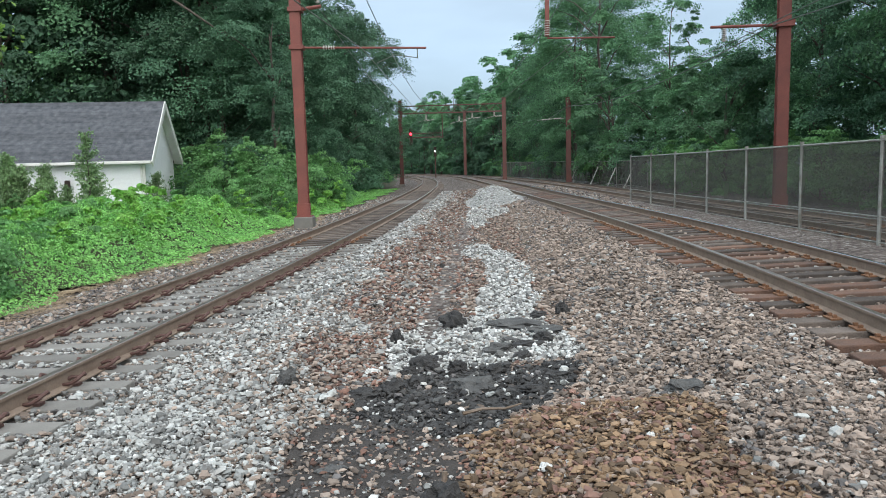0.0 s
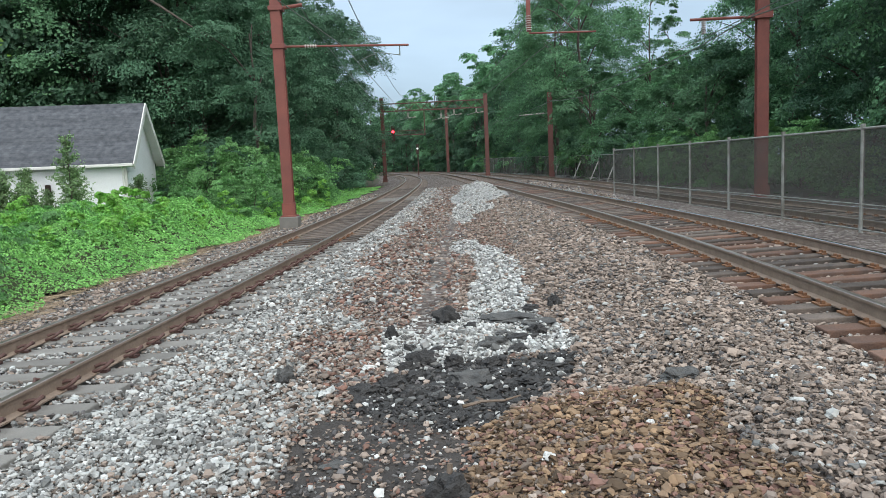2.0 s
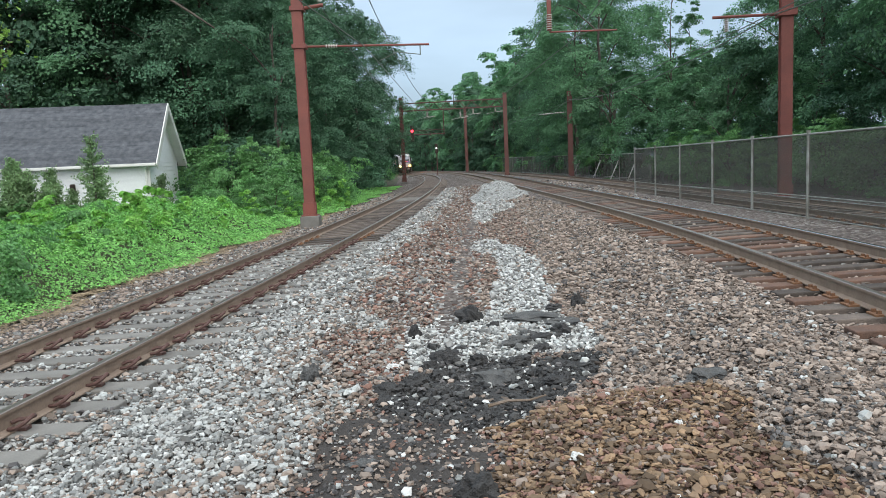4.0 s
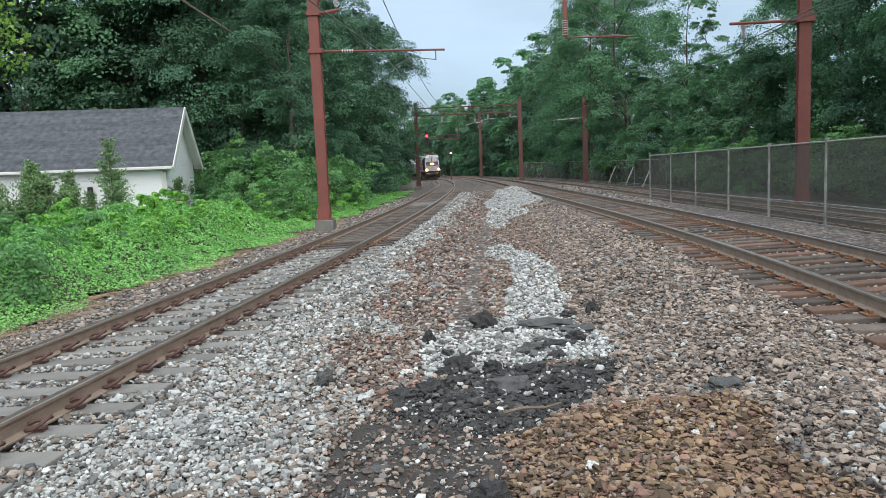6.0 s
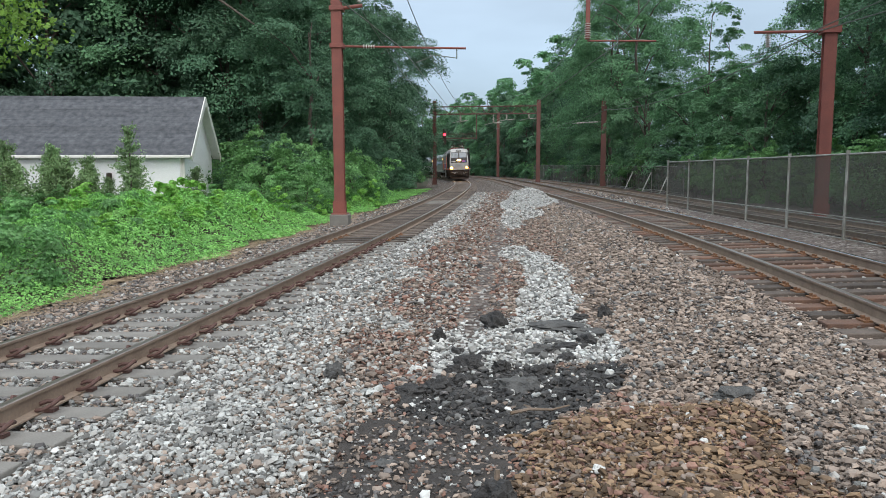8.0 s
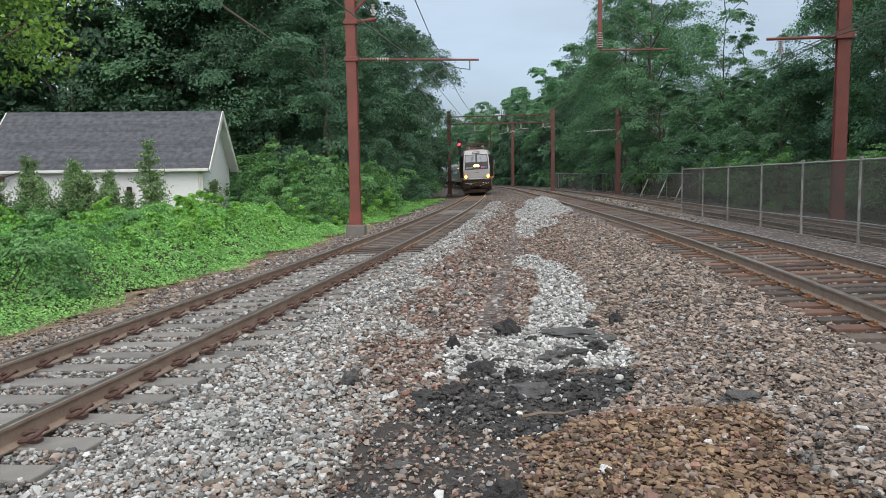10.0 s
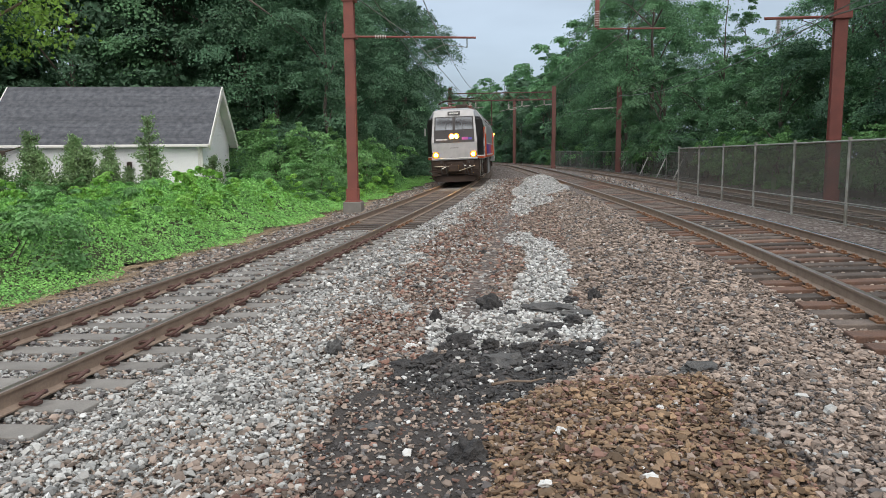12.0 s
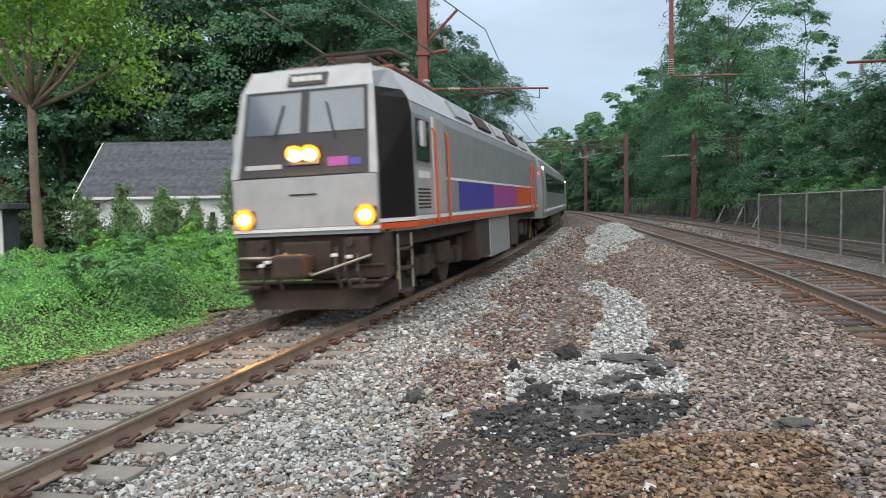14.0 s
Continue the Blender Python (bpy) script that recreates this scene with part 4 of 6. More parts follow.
for x, y, top, w in ((7.2, 68.0, 7.35, 0.42), (-3.45, 111.0, 9.2, 0.4), (-8.75, 75.0, 8.1, 0.34), (1.6, 75.0, 8.1, 0.38)):
    column(x, y, -0.4 + float(grade(y)), top, w, paint="dull_pole")

gantry = thing("catenary_gantry", pose(-8.75, 75, 0), "red-brown steel lattice bridge across the tracks", "catenary gantry")
part("lower_chord", boxes((0.2, 10.2, -0.1, 0.1, 6.72, 6.84), bevel=0.01), M["dull_steel"], gantry)
part("upper_chord", boxes((0.2, 10.2, -0.1, 0.1, 7.46, 7.56), bevel=0.01), M["dull_steel"], gantry)
for k in range(8):
    part("lattice_bar", tube(bmesh.new(), [(0.2 + k * 1.25, 0, 6.8), (0.825 + k * 1.25, 0, 7.5), (1.45 + k * 1.25, 0, 6.8)], 0.04, 5), M["dull_steel"], gantry)
for x, z in ((2.6, 5.9), (5.9, 5.7), (7.2, 6.0), (9.4, 6.1)):
    insulator(gantry, (x, 0, z + 0.45), (0, 0, 1), 0.5, 0.1, 5)
    part("registration_arm", tubes(([(x, -0.02, z + 0.2), (x, -0.02, 6.75)], 0.03), ([(x - 0.9, -0.02, z), (x, -0.02, z + 0.2)], 0.025)), M["galv"], gantry)
    insulator(gantry, (x + 0.45, 0, z + 0.2), (1, 0, 0.1), 0.75, 0.06, 6)
for x, y, z, n in ((6.1, 68, 5.5, 1), (5.0, 68, 5.45, 2)):
    pull = thing("pull_off_arm", pose(x, y, z), "pale insulated pull-off arm on the overhead wires", "registration arm", "pull-off arms")
    part("bar", tubes(([(-0.6, 0, -0.05), (1.1, 0, 0.05)], 0.02)), M["galv"], pull)
    insulator(pull, (0.2, 0, 0), (1, 0, 0.05), 0.8, 0.07, 6)
dwarf = thing("mast_signal", pose(-7.75, 109, -0.85), "slim railway mast signal with a lit white lamp", "railway signal")
part("mast", tubes(([(0, 0, -0.4), (0, 0, 5.0)], 0.07)), M["dull_steel"], dwarf)
head = part("signal_head", boxes((-0.2, 0.2, -0.3, -0.08, 3.6, 5.0), bevel=0.03), M["underframe"], dwarf, "dark signal head")
part("lens", disc(bmesh.new(), (0, -0.34, 4.35), (0, 1, 0), 0.11, 0.05, 14), M["signal_white"], head, "lit pale signal lens")
bracket = thing("signal_bracket", pose(-8.85, 75, 0), "red-brown bracket signal with a lit red lamp beside the track", "railway signal")
part("arm", boxes((0.15, 4.4, -0.06, 0.06, 4.35, 4.45), bevel=0.01), M["dull_steel"], bracket)
part("rail", boxes((0.15, 4.4, -0.04, 0.04, 4.78, 4.84), bevel=0.01), M["dull_steel"], bracket)
head = part("signal_head", boxes((0.98, 1.3, -0.3, -0.08, 3.7, 5.3), bevel=0.03), M["underframe"], bracket, "dark signal head")
part("lens", disc(bmesh.new(), (1.14, -0.33, 4.75), (0, 1, 0), 0.13, 0.05, 14), M["marker_red"], head, "lit red signal lens")
part("mast", tubes(([(4.3, 0, 4.3), (4.3, 0, 6.8)], 0.05)), M["dull_steel"], bracket)



def wire(name, pts, r, label, sag=0.0):
    """A wire that hangs between its supports."""
    full = []
    for a, b in zip(pts, pts[1:]):
        for k in range(8):
            q = k / 8
            p = Vector(a).lerp(Vector(b), q)
            p.z -= sag * 4 * q * (1 - q)
            full.append(p)
    full.append(Vector(pts[-1]))
    ob = mesh_object(name, tube(bmesh.new(), full, r, 5), M["wire"])
    return tagged(ob, label, "overhead wire", "overhead wires")


def along(line, off, z, ys):
    return [(line(y) + off, y, z) for y in ys]


span = (-20, 24.6, 75, 100, 125, 150)
wire("contact_wire", along(left_line, 0.1, 5.6, span), 0.015, "thin dark contact wire over the track")
wire("messenger_wire", along(left_line, 0.1, 7.6, span), 0.017, "thin dark messenger wire over the track", 0.9)
wire("contact_wire", along(right_line, 0.0, 5.85, (-20, 27, 68, 100, 125, 150)), 0.015, "thin dark contact wire over the track")
wire("messenger_wire", along(right_line, 0.0, 7.9, (-20, 27, 68, 100, 125, 150)), 0.017, "thin dark messenger wire over the track", 1.0)
wire("contact_wire", along(third_line, 0.0, 5.7, (-20, 29, 68, 100, 125, 150)), 0.016, "thin dark contact wire over the far track")
wire("feeder_wire", along(third_line, 2.2, 6.6, (-20, 29, 68, 100, 125)), 0.024, "dark feeder wire along the poles", 0.8)
wire("feeder_wire", [(-6.0, 24.6, 7.9), (-8.85, 75, 7.8), (-11.5, 111, 7.8)], 0.018, "dark feeder wire along the poles", 0.7)


# ---- fences ----
def fence(name, points, top, label, bottom=0.5, lean=0.0, fall=0.0):
    """A fence along points; its top falls by fall metres for each metre of y."""
    ob = thing(name, Matrix(), label, "fence")
    for k, (x, y) in enumerate(points):
        g, z_top = float(ground_z(np.array(x), np.array(y))), top - fall * y
        post = part("post", tubes(([(x, y, g - 0.3), (x + lean, y, z_top + 0.03)], 0.038), sides=10), M["galv"], ob)
        part("cap", disc(bmesh.new(), (x + lean, y, z_top + 0.06), (0, 0, 1), 0.045, 0.06, 10), M["galv"], post)
    for (x0, y0), (x1, y1) in zip(points, points[1:]):
        g0, g1 = float(ground_z(np.array(x0), np.array(y0))) + 0.06, float(ground_z(np.array(x1), np.array(y1))) + 0.06
        h0, h1 = top - fall * y0, top - fall * y1
        part("top_rail", tubes(([(x0 + lean, y0, h0), (x1 + lean, y1, h1)], 0.024)), M["galv"], ob)
        part("bottom_rail", tubes(([(x0, y0, g0), (x1, y1, g1)], 0.014)), M["galv"], ob)
        part("middle_rail", tubes(([(x0, y0, g0 + bottom), (x1, y1, g1 + bottom)], 0.016)), M["galv"], ob)
        for nm, mat, a, b in (("screen", "screen", bottom, None), ("chain_link", "chain", 0.0, bottom)):
            bm = bmesh.new()
            t0, t1 = (h0, h1) if b is None else (g0 + b, g1 + b)
            vs = [bm.verts.new(p) for p in ((x0, y0, g0 + a), (x1, y1, g1 + a), (x1, y1, t1), (x0, y0, t0))]
            bm.faces.new(vs)
            part(nm, bm, M[mat], ob, "dark woven privacy screen" if nm == "screen" else "wire mesh")
    return ob


fence("chain_link_fence", [(6.25, 33.3), (6.57, 30.7), (6.8, 27.7), (7.03, 24.5), (7.22, 21.4), (7.38, 18.1), (7.54, 14.8), (7.64, 11.7), (7.7, 8.6), (7.72, 5.5), (7.7, 2.4)], 2.2,
      "galvanised chain-link fence with dark privacy screen between tracks", fall=0.0095)
fence("chain_link_fence", [(third_line(y) + 4.0, y) for y in range(50, 130, 8)], 1.62, "low dark screened fence along the trees", 0.1)
for y in (50, 54.5, 60, 68):
    x = third_line(y) + 2.9
    brace = mesh_object("brace_post", tube(bmesh.new(), [(x - 0.5, y, -0.3), (x + 0.2, y + 0.3, 1.2)], 0.035, 6), M["galv"])
    tagged(brace, "leaning grey steel brace post by the far fence", "post", "leaning brace posts")


# ---- house ----
def garage():
    ob = thing("garage", pose(-14.28, 30.25, -0.6, 0, 0, 191.5), "white-sided garage with a grey shingled gable roof", "house")
    # local x runs along the ridge away from the visible gable, local -y is the depth behind the front wall
    w, d, h, rise = 8.8, 5.6, 2.98, 2.4
    mat = M["siding"]
    part("wall_core", boxes((0.12, w - 0.12, -d + 0.12, -0.12, 0, h)), mat, ob)
    n = 14
    for k in range(n):
        z0 = k * h / n
        bm = bmesh.new()
        for p in ((0, 1),):
            v = [bm.verts.new(c) for c in ((0, 0.0, z0), (w, 0.0, z0), (w, -0.016, z0 + h / n), (0, -0.016, z0 + h / n), (0, -0.12, z0), (w, -0.12, z0), (w, -0.12, z0 + h / n), (0, -0.12, z0 + h / n))]
            for f in ((0, 1, 2, 3), (4, 0, 3, 7), (1, 5, 6, 2), (0, 4, 5, 1), (3, 2, 6, 7)):
                bm.faces.new([v[i] for i in f])
        part("siding_board", bm, mat, ob)
    rows = 28
    for k in range(rows):
        z0, z1 = k * (h + rise) / rows, (k + 1) * (h + rise) / rows
        q0, q1 = [d / 2 * min(1, (h + rise - z) / rise) for z in (z0, z1)]
        if q1 < 0.02:
            q1 = 0.02
        bm = bmesh.new()
        v = [bm.verts.new(c) for c in ((0, -d / 2 - q0, z0), (0, -d / 2 + q0, z0), (0.016, -d / 2 + q1, z1), (0.016, -d / 2 - q1, z1),
                                       (0.12, -d / 2 - q0, z0), (0.12, -d / 2 + q0, z0), (0.12, -d / 2 + q1, z1), (0.12, -d / 2 - q1, z1))]
        for f in ((0, 1, 2, 3), (4, 0, 3, 7), (1, 5, 6, 2), (0, 4, 5, 1), (3, 2, 6, 7)):
            bm.faces.new([v[i] for i in f])
        part("siding_board", bm, mat, ob)
    for side in (0, 1):
        sl = Vector((0, (d / 2 + 0.3), -(rise + 0.28)))
        a = math.degrees(math.atan2(rise + 0.28, d / 2 + 0.3))
        length = math.hypot(d / 2 + 0.3, rise + 0.28)
        m = pose(0, -d / 2, h + rise + 0.04, 0, 0, 0) @ (Matrix() if side == 0 else pose(0, 0, 0, 0, 0, 180) @ pose(-w, 0, 0)) @ pose(0, 0, 0, -a)
        roof = part("roof", box(bmesh.new(), -0.35, w + 0.35, 0, length, 0.0, 0.06, 0.01, m), M["shingle"], ob, "dark grey shingled roof slope")
        if side == 0:
            for k in range(17):
                y1 = length - k * length / 17
                part("shingle_course", box(bmesh.new(), -0.36, w + 0.36, y1 - length / 17 - 0.02, y1, 0.06, 0.075 + 0.004 * (k % 3), 0, m), M["shingle"], roof)
        for x0, x1 in ((-0.41, 0.0), (w + 0.41, w)):
            e = -0.04 if x0 > 0 else 0.04
            part("rake_board", box(bmesh.new(), min(x0, x0 + e), max(x0, x0 + e), 0, length + 0.02, -0.2, 0.085, 0, m), M["trim"], ob)
            part("soffit", box(bmesh.new(), min(x0 + e, x1), max(x0 + e, x1), 0, length, -0.07, -0.02, 0, m), M["trim"], ob)
    part("gutter", boxes((-0.35, w + 0.35, 0.28, 0.4, h - 0.27, h - 0.15), bevel=0.02), M["trim"], ob, "white gutter along the eave")
    part("fascia", boxes((-0.3, w + 0.3, 0.02, 0.28, h - 0.2, h - 0.16)), M["trim"], ob)
    part("downspout", tubes(([(0.12, 0.3, h - 0.2), (0.12, 0.07, h - 0.45), (0.12, 0.07, 0.1)], 0.045)), M["trim"], ob)
    part("corner_board", boxes((-0.02, 0.1, -0.1, 0.015, 0, h - 0.02)), M["trim"], ob)
    lamp = part("wall_lamp", boxes((2.95, 3.15, 0.0, 0.16, 1.75, 2.1), bevel=0.04), M["underframe"], ob, "small dark wall lamp")
    # thin dark strip that sags below the eave's far end
    part("eave_strip", tubes(([(w + 0.3, 0.42, h - 0.2), (w - 0.25, 0.44, h - 0.36), (w - 0.9, 0.44, h - 0.4), (w - 1.5, 0.44, h - 0.22)], 0.025)), M["underframe"], ob, "thin black strip sagging below the eave")
    part("flood_lamp", boxes((w - 0.85, w - 0.5, 0.38, 0.52, h - 0.62, h - 0.38), bevel=0.03), M["underframe"], ob, "small black flood lamp below the eave")
    # side wing past the left end
    part("wing_wall", boxes((w - 0.1, w + 1.5, -3.0, -0.2, 0, 2.2)), mat, ob)
    part("wing_roof", box(bmesh.new(), w - 0.2, w + 1.9, -3.2, 0.15, 0, 0.06, 0.01, pose(0, 0, 2.2, 0, 8, 0) @ pose(0, 0, 1.3 * 0.0)), M["shingle"], ob)
    return ob


garage()

shed = thing("shed", pose(-20.6, 19.5, -0.3, 0, 0, 30), "small grey shed with white corner posts", "shed")
part("wall", boxes((-1.5, 1.5, -1.2, 1.2, 0, 2.1), bevel=0.01), M["shingle"], shed)
part("roof", boxes((-1.8, 1.8, -1.5, 1.5, 2.1, 2.3), bevel=0.03), M["shingle"], shed)
for x, y in ((1.5, -1.2), (-1.5, -1.2)):
    part("corner_post", boxes((x - 0.07, x + 0.07, y - 0.07, y + 0.07, 0, 2.1)), M["trim"], shed)
lawn = mesh_object("ground_lawn", boxes((-3.5, 3.5, -2.5, 2.5, -0.3, 0.0)), M["grass"])
lawn.matrix_basis = pose(-20.5, 22.5, -0.12, 0, 0, 25)
tagged(lawn, "strip of mown green grass", "lawn", kind="structure")
drive = mesh_object("road_driveway", boxes((-4.5, 4.5, -1.3, 1.3, -0.3, 0.0)), M["paving"])
drive.matrix_basis = pose(-25, 27.5, 0.0, 0, 0, 25)
tagged(drive, "pale grey paved driveway", "driveway", kind="structure")


# ---- plants ----
def leaf_arrays(c, size, rng, droop=0.3, facing=None):
    """Folded leaves with their middles at c: two triangles each. facing: the side to which most of them turn."""
    n = len(c)
    if facing is None:
        d = rng.normal(0, 1, (n, 3))
        d[:, 2] -= droop
        d /= np.linalg.norm(d, axis=1)[:, None]
        s = np.cross(d, rng.normal(0, 1, (n, 3)) * (1, 1, 0.4) + (0, 0, 0.8))
        s /= np.linalg.norm(s, axis=1)[:, None] + 1e-9
        nrm = np.cross(d, s)
    else:
        nrm = facing + rng.normal(0, 0.36, (n, 3))
        nrm /= np.linalg.norm(nrm, axis=1)[:, None] + 1e-9
        s = np.cross(nrm, rng.normal(0, 1, (n, 3)))
        s /= np.linalg.norm(s, axis=1)[:, None] + 1e-9
        d = np.cross(s, nrm)
    L = size * rng.uniform(0.6, 1.35, (n, 1))
    v = np.stack([c - d * L * 0.5, c + s * L * 0.33 + nrm * L * 0.12, c + d * L * 0.5, c - s * L * 0.33 + nrm * L * 0.12], 1)
    i = np.arange(n)[:, None] * 4
    f = np.concatenate([i + np.array([[0, 1, 2]]), i + np.array([[0, 2, 3]])], 1)
    return v.reshape(-1, 3), f.reshape(-1, 3)


def crown_mesh(seed, radius, height, base, clumps, leaves, size, mat, shape="broad"):
    """A crown of boughs, each a lobe whose outer and upper side carries sprays of leaves; base is the height at which it starts."""
    rng = np.random.RandomState(seed)
    boughs = max(5, clumps // 9)
    t = (np.arange(boughs) + rng.uniform(0, 1, boughs)) / boughs
    ang = np.arange(boughs) * 2.4 + rng.uniform(-0.5, 0.5, boughs)
    if shape == "cone":
        prof = radius * (1 - t) ** 0.85 + 0.08 * radius
    elif shape == "column":
        prof = radius * (0.75 + 0.25 * np.sin(t * 9 + seed)) * np.sqrt(np.clip(1 - t ** 4, 0.05, 1))
    else:
        prof = radius * np.sqrt(np.clip(1 - (2 * t - 0.9) ** 2 / 1.25, 0.03, 1))
    prof = prof * (1 + 0.2 * np.sin(ang * 2 + seed) + 0.15 * np.sin(ang * 3 + t * 7 + seed * 2))
    lobe = radius * rng.uniform(0.3, 0.5, boughs) * (0.4 + 0.6 * prof / radius)
    mid = np.stack([(prof - lobe * 0.45) * np.cos(ang), (prof - lobe * 0.45) * np.sin(ang), base + t * (height - base)], 1)
    pick = rng.randint(0, boughs, clumps)
    out = mid[pick] * (1, 1, 0)
    out = out / (np.linalg.norm(out, axis=1)[:, None] + 1e-6)
    w = rng.normal(0, 1, (clumps, 3)) + out * 0.7 + (0, 0, 0.45)
    w /= np.linalg.norm(w, axis=1)[:, None]
    c = mid[pick] + w * (lobe[pick] * rng.uniform(0.45, 1.08, clumps))[:, None] * (1, 1, 0.8)
    up = w * 0.4 + (0, 0, 0.85)
    up /= np.linalg.norm(up, axis=1)[:, None]
    cs = lobe[pick] * rng.uniform(0.35, 0.8, clumps)
    o = rng.normal(0, 1, (clumps, leaves, 3))
    o = np.clip(o, -1.25, 1.25) * 0.6 * rng.uniform(0.5, 1.2, (clumps, 1, 3))
    lift = (o * up[:, None]).sum(2, keepdims=True)
    o -= 0.62 * lift * up[:, None]                       # sprays are flat along the bough's skin
    o[..., 2] -= 0.14 * np.minimum((o ** 2).sum(2), 2.0)                  # and hang at their rims
    pts = (c[:, None] + o * cs[:, None, None]).reshape(-1, 3)
    face = w * 0.95 + (0, 0, 0.5)
    face /= np.linalg.norm(face, axis=1)[:, None]
    v, f = leaf_arrays(pts, size, rng, facing=np.repeat(face, leaves, 0))
    ob = arrays_object("crown", v, f, mat)
    return ob, c


def tree(name, seed, radius, height, base, clumps, leaves, size, mat, label, shape="broad", trunk_r=0.22, bark="bark", limbs=7):
    ob = thing(name, Matrix(), label, "tree")
    crown, c = crown_mesh(seed, radius, height, base, clumps, leaves, size, M[mat], shape)
    crown.parent = ob
    rng = random.Random(seed)
    top = height * (0.97 if shape == "cone" else 0.8)
    pts = [(rng.uniform(-0.12, 0.12) * (k > 0), rng.uniform(-0.12, 0.12) * (k > 0), top * k / 6) for k in range(7)]
    part("trunk", tube(bmesh.new(), [(0, 0, -0.8)] + pts, trunk_r, 9, trunk_r * 0.2), M[bark], ob, smooth=True)
    for k in rng.sample(range(len(c)), min(limbs, len(c))):
        e = Vector(c[k])
        s = Vector((0, 0, max(base * 0.5, e.z - radius * 0.7)))
        part("limb", tube(bmesh.new(), [s, s.lerp(e, 0.5) + Vector((0, 0, 0.12 * radius)), e], trunk_r * 0.35, 5, trunk_r * 0.06), M[bark], ob)
    return ob


def place(proto, x, y, scale=1.0, rz=0.0, label=""):
    g = float(ground_z(np.array(x), np.array(y)))
    proto.scale = (scale,) * 3
    ob = copy_thing(proto, pose(x, y, g, 0, 0, rz))
    proto.scale = (1, 1, 1)
    if label:
        ob["label"] = label
    return ob


rng = random.Random(3)
protos = {
    "tall": tree("broadleaf_tree", 1, 4.6, 20, 3.0, 300, 110, 0.185, "leaf", "tall full broadleaf tree in summer leaf"),
    "tall2": tree("broadleaf_tree", 2, 5.2, 18, 1.6, 310, 125, 0.17, "leaf", "wide dense broadleaf tree in summer leaf"),
    "dark": tree("broadleaf_tree", 4, 5.0, 19, 1.2, 320, 140, 0.155, "leaf_dark", "dark dense broadleaf tree beside the railway"),
    "dark2": tree("broadleaf_tree", 5, 3.8, 15, 0.5, 280, 140, 0.145, "leaf_dark", "dark leafy tree with low branches"),
    "low": tree("broadleaf_tree", 12, 3.4, 8.5, 0.4, 200, 100, 0.175, "leaf", "low rounded tree at the edge of the woods"),
    "slim": tree("broadleaf_tree", 6, 2.3, 17, 4.0, 200, 75, 0.15, "leaf", "slim open-crowned tree above the woods", trunk_r=0.13),
    "conifer": tree("conifer_tree", 7, 2.6, 16, 1.5, 80, 70, 0.4, "leaf_blue", "dark pointed conifer tree", "cone"),
    "far": tree("broadleaf_tree", 13, 4.6, 15, 0.5, 130, 80, 0.32, "leaf", "distant rounded broadleaf tree in the woods", limbs=4),
    "far2": tree("broadleaf_tree", 14, 4.2, 13, 0.5, 130, 80, 0.32, "leaf_dark", "distant dark broadleaf tree in the woods", limbs=4),
    "shrub": tree("shrub", 8, 2.2, 3.6, 0.1, 110, 95, 0.12, "leaf_dark", "dense dark green shrub under the trees", trunk_r=0.06, limbs=4),
    "shrub2": tree("shrub", 9, 2.4, 3.2, 0.1, 110, 95, 0.12, "leaf_bush", "dense mid-green shrub under the trees", trunk_r=0.06, limbs=4),
}
for p in protos.values():
    p["group"] = "woods along the railway"


def put(key, x, y, s):
    place(protos[key], x + rng.uniform(-0.7, 0.7), y + rng.uniform(-1.0, 1.0), s * rng.uniform(0.92, 1.08), rng.uniform(0, 360))


# edge of the woods beyond the far track: shrubs in front, then low trees
y = 8.0
while y < 140:
    base = float(third_line(y))
    put(rng.choice(("shrub", "shrub2")), base + 6.4, y, 0.95)
    y += 4.2 if y < 60 else 6.0
# tall woods close by, lower growth further on, then the tall group and the distant slope
for k in range(9):
    put(("dark2", "tall2", "dark")[k % 3], 18.5 + (k % 2) * 3, 9 + k * 4.2, 0.95)
    put(("far", "far2")[k % 2], 25.5 + (k % 2) * 2, 8 + k * 5.0, 1.3)
    put(("far2", "far")[k % 2], 32.0 + (k % 2) * 2, 10 + k * 6.0, 1.6)
for x, y, k, s in ((14.5, 46, "low", 0.95), (17.5, 50, "low", 1.0), (13.5, 52, "low", 0.9), (16.5, 58, "low", 1.0), (13.0, 60, "low", 1.0), (20, 56, "low", 1.15), (17, 66, "low", 1.25), (21, 64, "low", 1.25),
                   (13.6, 58, "slim", 0.95), (15.2, 61, "slim", 0.75), (11.2, 66, "low", 1.1), (11.5, 76, "tall", 1.2), (9.9, 84, "tall2", 1.22), (10.6, 92, "dark", 1.12), (12.5, 96, "tall2", 1.2),
                   (9.6, 102, "tall2", 0.95), (20.5, 52, "tall2", 0.72), (9.4, 108, "tall2", 0.95), (23.5, 58, "tall", 0.8), (10.5, 70, "dark2", 0.75), (8.5, 110, "far", 1.2), (9.0, 118, "far2", 1.2), (11, 112, "tall", 0.95)):
    put(k, x, y, s)
y = 124.0
while y < 275:
    base = float(left_line(y))
    put(("far", "far2", "far2")[int(y) % 3], base + 19.5, y, 1.3)
    put(("far2", "far")[int(y) % 2], base + 26, y + 3, 1.65)
    y += 8.5
for k in range(9):
    put(("far2", "far")[k % 2], -68 + k * 6.5, 285 - 2 * k, 1.6)
put("conifer", float(left_line(170.0)) + 17.5, 170, 1.0)
put("conifer", float(left_line(182.0)) + 17.5, 182, 1.1)
